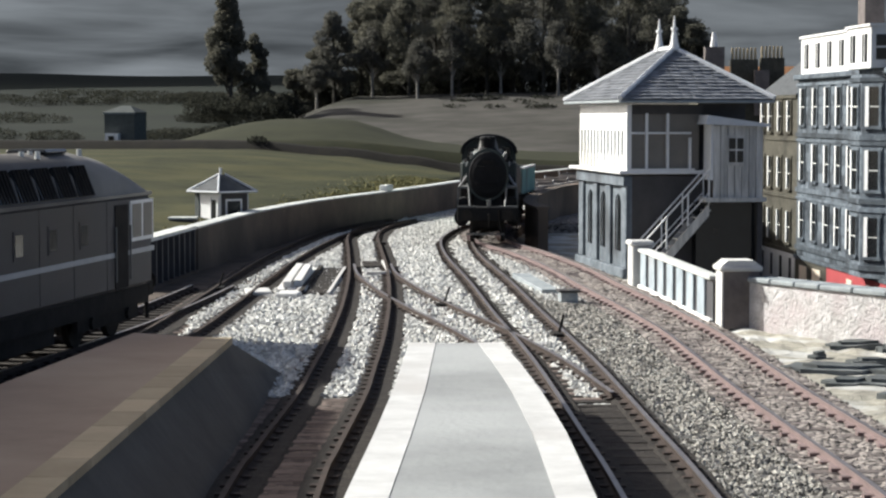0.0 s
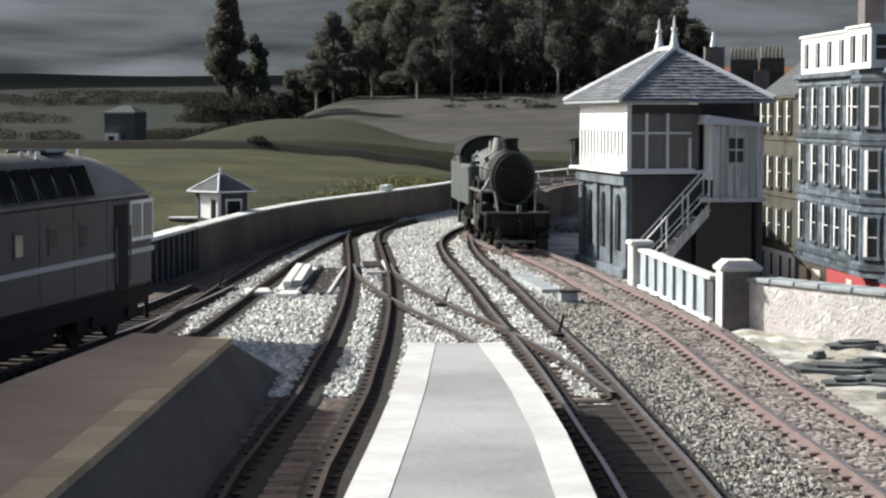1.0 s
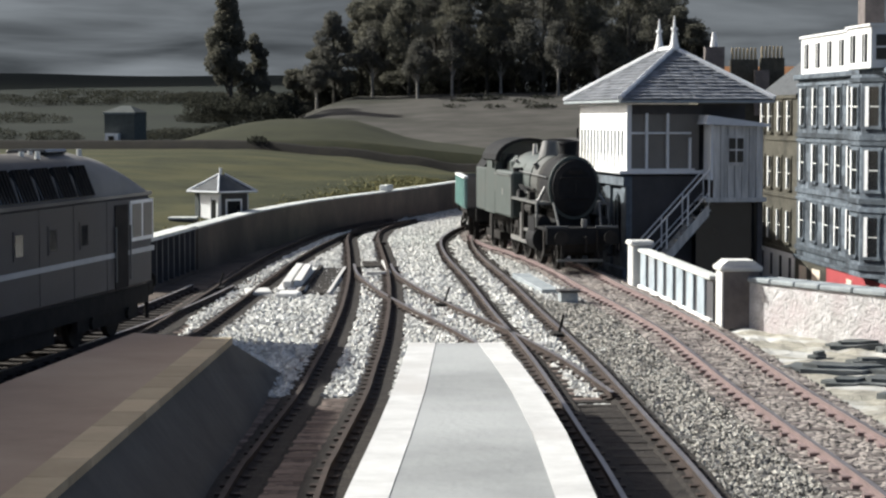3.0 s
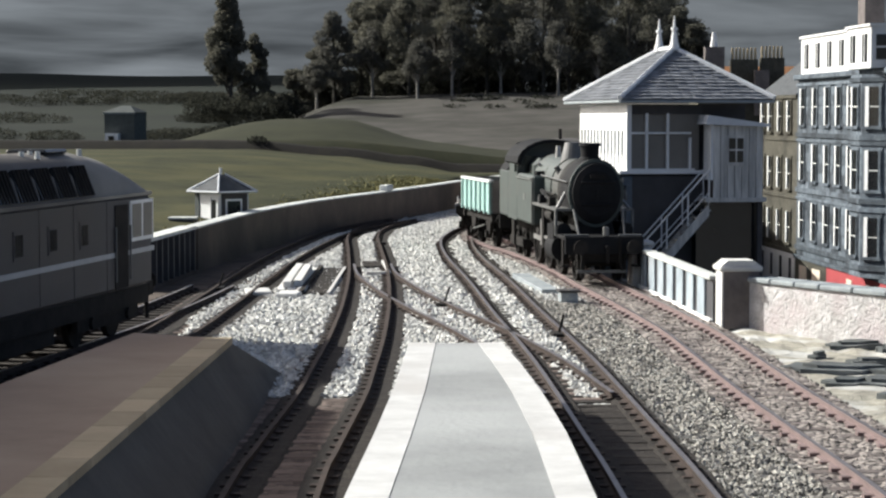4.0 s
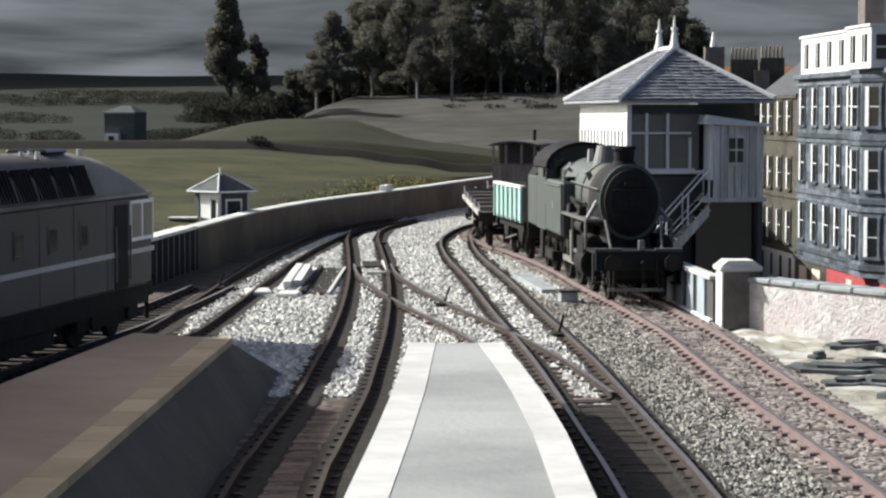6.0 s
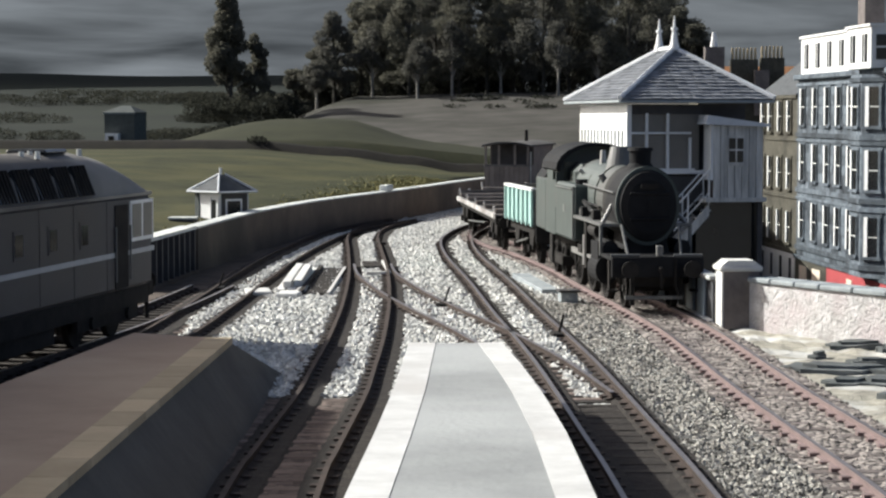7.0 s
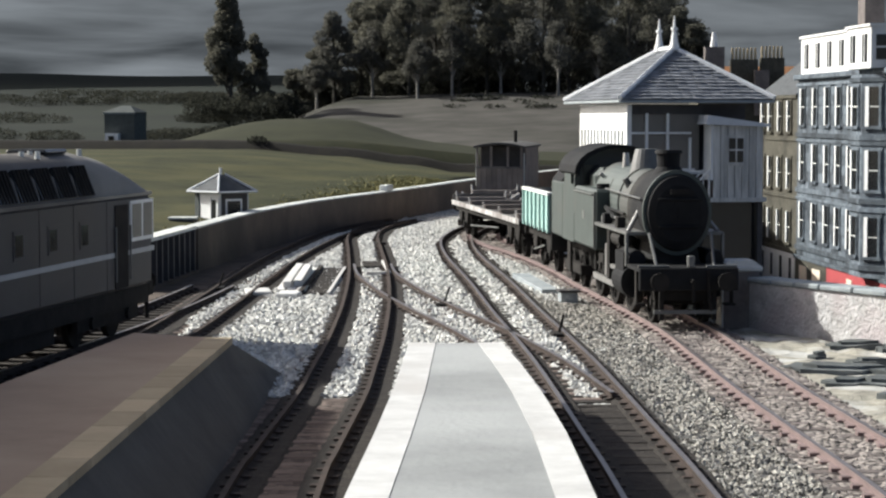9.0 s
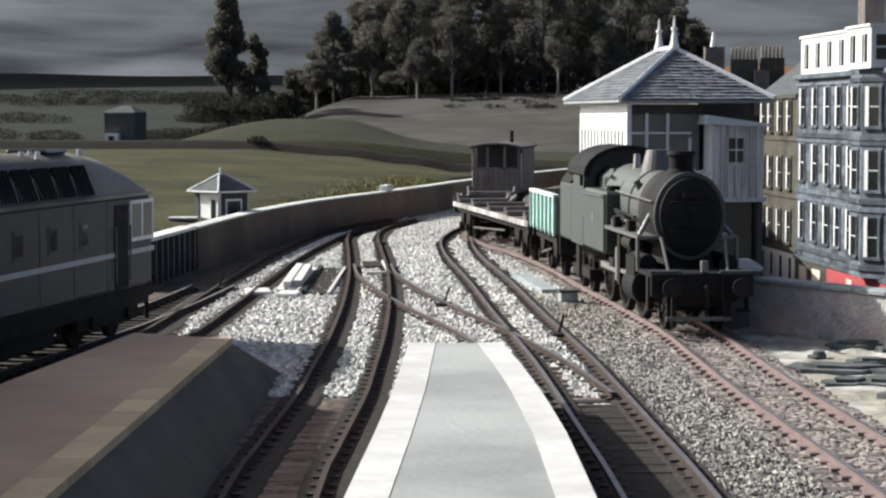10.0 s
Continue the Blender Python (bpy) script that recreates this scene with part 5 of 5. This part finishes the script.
def wagon_gear(t, L, axles, W=0.98):
    part("solebar", B(-W + 0.1, 0.0, 0.92, -W + 0.24, L, 1.16), M_frame, t)
    part("solebar", B(W - 0.24, 0.0, 0.92, W - 0.1, L, 1.16), M_frame, t)
    part("headstock", B(-W, -0.02, 0.9, W, 0.12, 1.18), M_frame, t)
    part("headstock", B(-W, L - 0.12, 0.9, W, L + 0.02, 1.18), M_frame, t)
    buffers(t, -0.02, 1)
    buffers(t, L + 0.02, -1)
    for y in axles:
        wheelset(t, y, 0.45)
        for s in (-1, 1):
            bm = P([(y - 0.45, 0.94), (y + 0.45, 0.94), (y + 0.16, 0.32), (y - 0.16, 0.32)], "x", s * 0.8 - 0.05, s * 0.8 + 0.05)
            cyl(bm, (s * 0.78, y, 0.45), (s * 0.95, y, 0.45), 0.12, n=10)
            part("axle_guard", bm, M_frame, t)
    for s in (-1, 1):
        part("brake_lever", bar(bmesh.new(), (s * 0.9, L * 0.3, 0.75), (s * 0.9, L * 0.72, 0.5), 0.03), M_pipe, t)


def mineral_wagon():
    t = thing("mineral_wagon", at(0, 0, 0), "turquoise painted open mineral wagon with ribbed sides", "wagon")
    L, W = 5.4, 1.02
    wagon_gear(t, L, (1.3, 4.1))
    part("floor", B(-W, 0, 1.16, W, L, 1.24), M_frame, t)
    for s in (-1, 1):
        a, b = sorted((s * (W - 0.06), s * W))
        part("side", B(a, 0, 1.18, b, L, 2.25), M_turq, t)
        for i in range(7):
            y = 0.05 + i * (L - 0.22) / 6
            a, b = sorted((s * W, s * (W + 0.06)))
            part("side_rib", B(a, y, 1.18, b, y + 0.12, 2.25), M_turq, t)
        a, b = sorted((s * (W - 0.1), s * (W + 0.07)))
        part("top_rail", B(a, 0, 2.25, b, L, 2.33), M_boxwhite, t, "pale top rail")
    for y in (0, L - 0.06):
        part("end", B(-W, y, 1.18, W, y + 0.06, 2.3), M_vanbrown, t, "dark rusty end panel")
    return t


def flat_wagon(L, label, load):
    t = thing("flat_wagon", at(0, 0, 0), label, "wagon")
    W = 0.98
    wagon_gear(t, L, (1.2, 2.7, L - 2.7, L - 1.2) if L > 10 else (1.2, L - 1.2))
    n = int(L / 0.45)
    first = part("plank", B(-W, 0.01, 1.16, W, L / n - 0.01, 1.23), M_wagongrey, t)
    for i in range(1, n):
        share("plank", first, t, at(0, i * L / n, 0))
    for s in (-1, 1):
        part("side_rail", B(s * W - 0.04, 0, 1.1, s * W + 0.04, L, 1.26), M_chipped, t, "chipped pale edge rail")
    k = 5 if L > 10 else 2
    for i in range(k):
        y = 0.8 + i * (L - 1.6) / (k - 1)
        part("bolster", B(-W + 0.05, y - 0.14, 1.23, W - 0.05, y + 0.14, 1.4, bev=0.02), M_vanbrown, t)
        for s in (-1, 1):
            part("stanchion", bar(bmesh.new(), (s * (W - 0.06), y, 1.2), (s * (W - 0.02), y, 1.62 if i == k - 1 else 1.5), 0.04), M_chipped, t)
    if load:
        part("end_plank", B(-W, L - 0.06, 1.2, W, L + 0.0, 1.5), M_wagongrey, t)
    return t


def brake_van():
    t = thing("brake_van", at(0, 0, 0), "brown planked guard's van with open veranda and grey roof", "brake van")
    L, W = 6.6, 1.0
    wagon_gear(t, L, (1.5, 5.1))
    part("floor", B(-W, 0, 1.16, W, L, 1.28), M_frame, t)
    # veranda end: low panel, posts, open above
    n = 9
    for i in range(n):
        x = -W + i * 2 * W / n
        part("plank", B(x + 0.008, -0.02, 1.28, x + 2 * W / n - 0.008, 0.05, 2.25), M_vanbrown, t)
    part("end_rail", B(-W - 0.03, -0.06, 2.25, W + 0.03, 0.07, 2.33), M_wagongrey, t)
    for x in (-W + 0.05, -0.36, 0.36, W - 0.05):
        part("post", B(x - 0.05, -0.02, 2.33, x + 0.05, 0.05, 3.2), M_vanbrown, t)
    part("bulkhead", B(-W + 0.05, 1.3, 1.28, W - 0.05, 1.38, 3.2), M_boxdark, t)
    part("stove_seat", B(-0.6, 0.9, 1.28, 0.6, 1.3, 2.2), M_frame, t)
    for s in (-1, 1):
        a, b = sorted((s * (W - 0.07), s * W))
        part("side", B(a, 0.05, 1.28, b, L, 2.3), M_vanbrown, t)
        part("cabin_side", B(a, 1.3, 2.3, b, L, 3.2), M_vanbrown, t)
        part("handrail", bar(bmesh.new(), (s * (W + 0.03), 0.3, 1.5), (s * (W + 0.03), 0.3, 2.9), 0.025), M_coping, t)
        part("foot_board", B(a - 0.1, 0.6, 0.5, b + 0.1, L - 0.6, 0.56), M_wagongrey, t)
    part("end_wall", B(-W, L - 0.06, 1.28, W, L, 3.2), M_vanbrown, t)
    arc = [(-1.1 + 2.2 * i / 12, 3.2 + 0.16 * (1 - ((i - 6) / 6) ** 2)) for i in range(13)]
    part("roof", P(arc + [(x, z - 0.08) for x, z in arc[::-1]], "y", -0.2, L + 0.2), M_vanroof, t, "grey curved roof")
    part("chimney", C((0.35, 3.0, 3.35), (0.35, 3.0, 3.85), 0.08, 0.08, 10), M_frame, t)
    return t


TRAIN = [(tank_engine(), 0.0, 3.6, 10.5), (mineral_wagon(), 14.7, 1.3, 4.1), (flat_wagon(15.4, "long flat wagon with plank deck and pale edge rails", True), 21.2, 2.0, 13.4), (flat_wagon(6.2, "short flat wagon with plank deck and bolsters", False), 37.7, 1.2, 5.0), (brake_van(), 45.0, 1.5, 5.1)]
FRONT = [(0.0, 73.8), (0.5, 71.5), (1.0, 69.4), (1.5, 67.1), (2.0, 64.8), (2.5, 62.5), (3.0, 60.3), (3.5, 58.1), (4.0, 56.0), (4.5, 54.3), (5.0, 52.7), (5.5, 51.3), (6.0, 50.1), (6.5, 49.0), (7.0, 47.95), (7.5, 46.95), (8.0, 46.1), (8.5, 45.25), (9.0, 44.4), (9.5, 43.6), (10.0, 42.9)]


def diesel():
    t = thing("diesel_locomotive", at(-7.11, 44.0, 0, 0, 0, 170.4), "dull blue-grey diesel locomotive with a pale waist stripe", "locomotive")
    # local y runs along the body from this cab end, x = -1.05 faces the platforms
    W, L = 1.05, 15.2
    part("body", B(-W, 0.25, 1.0, W, L, 2.9, bev=0.08), M_diesel, t)
    part("waist_stripe", B(-W - 0.012, 0.0, 1.69, W + 0.012, L, 1.79), M_stripe, t, "pale waist stripe")
    arc = [(-W + 2 * W * i / 14, 2.88 + 0.92 * math.sqrt(max(0, 1 - ((i - 7) / 7) ** 2)) ** 1.0) for i in range(15)]
    bm = bmesh.new()
    rings = []
    for y, k, dz in ((0.2, 0.05, 0.0), (0.45, 0.35, 0.0), (1.0, 0.62, 0.0), (1.9, 0.88, 0.0), (3.0, 1.0, 0.0), (L, 1.0, 0.0)):
        rings.append([bm.verts.new((x, y, 2.88 + (z - 2.88) * k)) for x, z in arc])
    for a, b in zip(rings, rings[1:]):
        for i in range(14):
            bm.faces.new((a[i], a[i + 1], b[i + 1], b[i]))
    bm.faces.new(rings[0])
    bm.faces.new(rings[-1][::-1])
    bmesh.ops.recalc_face_normals(bm, faces=bm.faces)
    part("roof", bm, M_dieselroof, t, "dusty brown-grey domed roof", smooth=True)
    part("cantrail", B(-W - 0.03, 0.2, 2.86, W + 0.03, L, 2.93), M_dieselroof, t)
    part("cab_front", P([(0.25, 1.0), (0.25, 2.9), (0.06, 2.75), (-0.02, 1.75), (0.0, 1.0)], "x", -W + 0.06, W - 0.06), M_diesel, t)
    # cab side window with white frame
    f = part("cab_window", B(-W - 0.03, 0.12, 1.95, -W, 1.6, 2.78), M_boxwhite, t, "white framed cab side window")
    part("pane", B(-W - 0.036, 0.2, 2.03, -W - 0.03, 0.8, 2.71), M_blind, f)
    part("pane", B(-W - 0.036, 0.92, 2.03, -W - 0.03, 1.52, 2.71), M_blind, f)
    part("cab_door", B(-W - 0.02, 1.75, 1.05, -W, 2.55, 2.72), M_frame, t, "dark recessed cab door")
    for y in (1.69, 2.6):
        part("door_handrail", bar(bmesh.new(), (-W - 0.05, y, 1.2), (-W - 0.05, y, 2.3), 0.02), M_pipe, t)
    for y in (4.1, 5.8, 7.5):
        wn_ = part("body_window", B(-W - 0.015, y, 1.98, -W, y + 0.5, 2.5), M_diesel, t)
        part("pane", B(-W - 0.02, y + 0.07, 2.05, -W - 0.015, y + 0.43, 2.43), M_glass_shade, wn_)
    for y in (3.0, 4.9, 6.7, 9.0):
        part("panel_seam", B(-W - 0.008, y, 1.05, -W, y + 0.03, 2.85), M_diesel, t)
    # roof grilles
    for j in range(5):
        y = 3.7 + j * 1.0
        gr = part("roof_grille", P([(-W - 0.02, 2.98), (-W + 0.04, 2.98), (-0.78, 3.5), (-0.84, 3.55)], "y", y, y + 0.85), M_glass_shade, t)
        for k in range(5):
            part("slat", P([(-W - 0.035, 2.99), (-W - 0.02, 2.98), (-0.84, 3.55), (-0.87, 3.56)], "y", y + 0.08 + k * 0.16, y + 0.13 + k * 0.16), M_frame, gr)
    part("exhaust_box", B(-0.4, 3.4, 3.76, 0.4, 4.6, 3.86, bev=0.04), M_glass_shade, t)
    for x, y in ((-0.35, 2.6), (-0.2, 4.9), (-0.5, 5.3), (-0.3, 5.6)):
        part("roof_rivet_cap", C((x, y, 3.7), (x, y, 3.84), 0.06, 0.05, 8), M_coping, t)
    part("skirt", B(-W + 0.06, 0.2, 0.62, W - 0.06, L, 1.0), M_frame, t)
    part("fuel_tank", B(-0.9, 5.6, 0.3, 0.9, 9.4, 0.64), M_frame, t)
    for y0 in (1.2, 10.8):
        part("bogie_frame", B(-0.92, y0 - 0.5, 0.36, -0.8, y0 + 3.2, 0.7), M_frame, t)
        for dy in (0.2, 2.4):
            bm = C((-0.6, y0 + dy, 0.5), (-0.48, y0 + dy, 0.5), 0.5, n=20)
            cyl(bm, (0.48, y0 + dy, 0.5), (0.6, y0 + dy, 0.5), 0.5, n=20)
            cyl(bm, (-0.98, y0 + dy, 0.5), (-0.6, y0 + dy, 0.5), 0.14, n=10)
            part("wheelset", bm, M_frame, t)
    part("front_beam", B(-W + 0.05, -0.08, 0.75, W - 0.05, 0.2, 1.05), M_frame, t)
    buffers(t, -0.08, 1)
    part("brake_pipe", C((-0.85, -0.12, 0.25), (-0.85, -0.05, 0.8), 0.05, n=8), M_frame, t)


diesel()


# ---- lineside things ----
def relay_box():
    t = thing("relay_cabinet", at(3.12, 51.9, -0.18, 0, 0, 6), "small grey concrete lineside box on the ballast", "cabinet")
    part("body", B(-0.22, -0.2, -0.02, 0.22, 0.25, 0.3, bev=0.02), M_concrete, t)
    part("lid", B(-0.27, -0.25, 0.3, 0.27, 0.3, 0.36, bev=0.015), M_boxdark, t, "dark lid")
    t = thing("cable_trough", at(2.85, 54.2, -0.18, 0, 0, 6), "pale grey concrete cable trough slabs beside the track", "trough")
    for i in range(6):
        part("slab", B(-0.28, i * 0.95, -0.02, 0.2, i * 0.95 + 0.92, 0.17, bev=0.015), M_concrete, t)


relay_box()


def inspection_pit():
    t = thing("sleeper_stack", at(-4.05, 54.4, -0.18, 0, 0, 1), "stack of pale grey sleepers and slabs beside a dark pit", "stack")
    for i, (x, y, w, l, z) in enumerate(((-0.3, 0, 0.22, 8.2, 0.0), (-0.04, 0.3, 0.22, 7.6, 0.0), (0.22, 0, 0.24, 7.9, 0.0), (-0.16, 0.4, 0.22, 6.8, 0.17), (0.1, 0.9, 0.22, 6.0, 0.17))):
        part("sleeper", B(x, y, z - 0.01, x + w, y + l, z + 0.16, bev=0.015), M_pier, t)
    t = thing("pit_cover", at(-3.62, 53.9, -0.17), "pit drawn as a slab coloured dark for its shade, with a timber frame", "pit", kind="structure")
    # Raised slab; its dark colour stands for the shade inside the pit.
    part("floor", B(0.0, 0, -0.01, 0.62, 9.0, 0.09), M_blackish, t)
    part("frame_side", B(-0.12, -0.1, -0.02, 0.0, 9.1, 0.16), M_blackish, t)
    part("frame_side", B(0.62, -0.1, -0.02, 0.7, 9.1, 0.12), M_pier, t)
    t = thing("slab", at(-4.75, 53.6, -0.18, 0, 0, 8), "low pale concrete slab in the ballast", "slab")
    part("block", B(-0.3, 0, -0.02, 0.35, 1.3, 0.16, bev=0.03), M_pier, t)
    t = thing("slab", at(-4.0, 53.0, -0.18, 0, 0, -4), "low pale concrete slab in the ballast", "slab")
    part("block", B(-0.3, 0, -0.02, 0.3, 1.1, 0.16, bev=0.03), M_pier, t)


inspection_pit()
t = thing("point_motor", at(-2.1, 63.2, -0.17, 0, 0, 4), "dark point motor box with pale timber edges between the rails", "point motor")
part("box", B(-0.3, 0, -0.02, 0.3, 2.2, 0.12, bev=0.02), M_blackish, t)
part("edge_timber", B(0.32, -2.6, -0.02, 0.4, 2.3, 0.14), M_pier, t)
part("edge_timber", B(-0.3, -2.6, -0.02, 0.32, -2.4, 0.14), M_pier, t)


def point_motor(x, y, rz):
    t = thing("point_lever", at(x, y, -0.17, 0, 0, rz), "small dark point lever box beside the track", "point lever", "point levers")
    part("box", B(-0.16, -0.3, -0.02, 0.16, 0.3, 0.14, bev=0.02), M_frame, t)
    part("lever", bar(bmesh.new(), (0, 0, 0.1), (0.12, 0.1, 0.5), 0.03), M_frame, t)


for p in ((2.42, 43.6, 5), (0.02, 50.6, -10), (-2.25, 75.0, 10), (-5.95, 55.3, 0)):
    point_motor(*p)


def slab_pile():
    rnd = random.Random(4)
    for i, (x, y, w, l, r) in enumerate(((8.35, 42.4, 1.5, 0.8, 8), (7.3, 38.4, 1.9, 1.3, -6), (7.75, 36.4, 1.8, 1.2, 10), (7.05, 36.3, 0.9, 0.7, 25), (8.0, 39.4, 0.9, 0.6, -18), (8.45, 37.8, 1.3, 0.9, -12), (7.9, 34.6, 1.2, 0.7, 12), (7.25, 40.3, 0.5, 0.35, 60), (8.9, 41.6, 0.7, 0.6, 40))):
        t = thing("stone_slab", at(x, y, -0.2, 0, rnd.uniform(-2, 2), r), "broken dark slate slab lying on the sand", "slab", "broken slabs on the sand")
        bm = bmesh.new()
        k = 11
        out = [(w / 2 * math.cos(6.28 * j / k) * rnd.uniform(0.6, 1.25), l / 2 * math.sin(6.28 * j / k) * rnd.uniform(0.6, 1.25)) for j in range(k)]
        prism(bm, out, "z", -0.06, 0.07)
        prism(bm, [(u * 0.7 + 0.1, v * 0.6) for u, v in out], "z", 0.07, 0.13)
        part("stone", bm, M_slab, t)


slab_pile()

# ---- loose stones ----
def stones(name, n, fx, y0, y1, size, material, label, z, seed, skip=None):
    rnd = random.Random(seed)
    vs, fs = [], []
    for _ in range(n):
        y = y0 + (y1 - y0) * rnd.random() ** 1.3
        a, b = fx(y)
        x = rnd.uniform(a, b)
        if skip and skip(x, y):
            continue
        r = size * rnd.uniform(0.5, 1.2)
        k = len(vs)
        for d in ((1, 0, 0), (-1, 0, 0), (0, 1, 0), (0, -1, 0), (0, 0, 0.8), (0, 0, -0.6)):
            j = Vector(d) + Vector((rnd.uniform(-0.5, 0.5), rnd.uniform(-0.5, 0.5), rnd.uniform(-0.3, 0.3)))
            vs.append(((x + j.x * r) * S, (y + j.y * r) * S, (z + j.z * r) * S))
        fs += [tuple(k + q for q in f) for f in ((0, 2, 4), (2, 1, 4), (1, 3, 4), (3, 0, 4), (2, 0, 5), (1, 2, 5), (3, 1, 5), (0, 3, 5))]
    me = bpy.data.meshes.new(name)
    me.from_pydata(vs, [], fs)
    me.materials.append(material)
    tagged(new(name, me), label, "ballast", kind="stuff")


def island(m, lo=0.35, hi=1.1):
    """Tone of each stone by its own island."""
    n, l = m.node_tree.nodes, m.node_tree.links
    g = n.new("ShaderNodeNewGeometry")
    mr = n.new("ShaderNodeMapRange")
    mr.inputs["To Min"].default_value, mr.inputs["To Max"].default_value = lo, hi
    l.new(g.outputs["Random Per Island"], mr.inputs["Value"])
    hv = n.new("ShaderNodeHueSaturation")
    b = n["Principled BSDF"]
    l.new(b.inputs["Base Color"].links[0].from_socket, hv.inputs["Color"])
    l.new(mr.outputs[0], hv.inputs["Value"])
    l.new(hv.outputs[0], b.inputs["Base Color"])


island(M_stones, 0.5, 1.15)
island(M_slate, 0.85, 1.12)
def by_rail(x, y):
    """On the dark strip along a rail, wider on its shadow side."""
    for line in (LINE_T1, LINE_T2, LINE_T4):
        o = x - x_at(line, y)
        if -0.2 < o - GAUGE / 2 < 0.4 or -0.2 < o + GAUGE / 2 < 0.4:
            return True
    return False


island(M_ballast_mid, 0.8, 1.2)
stones("loose_ballast", 38000, lambda y: (bal_left(y) + 0.1, bal_right(y) if y > 52 else x_at(LINE_T4, y) + 0.9), 34.3, 95, 0.062, M_stones, "loose pale ballast stones between the rails", -0.13, 1, by_rail)
stones("loose_weathered_ballast", 16000, lambda y: (station_right(y) + 0.3, bal_right(y)), 22, 54, 0.05, M_ballast_mid, "loose grey-brown ballast stones between the tracks", -0.15, 3)
stones("loose_brown_ballast", 6500, lambda y: (bal_right(y), pink_right(y)), 22, 90, 0.045, M_ballast_pink, "loose brownish ballast stones by the red track", -0.135, 2, lambda x, y: abs(x - x_at(LINE_T5, y)) < 0.98 and (int(x * 7919 + y * 104729) % 5 > 0))


# ---- what moves ----
def motions():
    fine = smoothline(LINE_T5, 0.2)

    def point(s):
        k = max(0.0, s / 0.2)
        i = min(int(k), len(fine) - 2)
        return fine[i].lerp(fine[i + 1], k - i)

    def arc_of(y):
        for i in range(len(fine) - 1):
            if fine[i].y <= y <= fine[i + 1].y:
                return 0.2 * (i + (y - fine[i].y) / (fine[i + 1].y - fine[i].y))
        return 0.0

    knots = [(t, arc_of(y)) for t, y in FRONT]

    def s_at(t):
        k = min(int(t / 0.5), len(knots) - 2)
        p0, p1, p2, p3 = (knots[min(max(k + j, 0), len(knots) - 1)][1] for j in (-1, 0, 1, 2))
        u = (t - knots[k][0]) / 0.5
        return 0.5 * (2 * p1 + (p2 - p0) * u + (2 * p0 - 5 * p1 + 4 * p2 - p3) * u * u + (3 * p1 - p0 - 3 * p2 + p3) * u ** 3)

    times = [i * 0.25 for i in range(41)]
    for ob, gap, a, b in TRAIN:
        rows = []
        for t in times:
            s = s_at(t) + gap
            p, q = point(s + a), point(s + b)
            d = (q - p).normalized()
            o = p - d * a
            rows.append((t, at(o.x, o.y, 0, 0, 0, math.degrees(math.atan2(-d.x, d.y)))))
        walk(ob, rows)
    s0 = s_at(0.0)
    fast = [i * 0.1 for i in range(101)]
    for ob, y, r in WHEELS:
        walk(ob, [(t, at(0, y, r, math.degrees((s0 - s_at(t)) / r))) for t in fast])
    for ob in RODS:
        rows = []
        for t in fast:
            a = (s0 - s_at(t)) / 0.82
            rows.append((t, at(0, 0.3 * math.cos(a), 0.82 + 0.3 * math.sin(a))))
        walk(ob, rows)


motions()
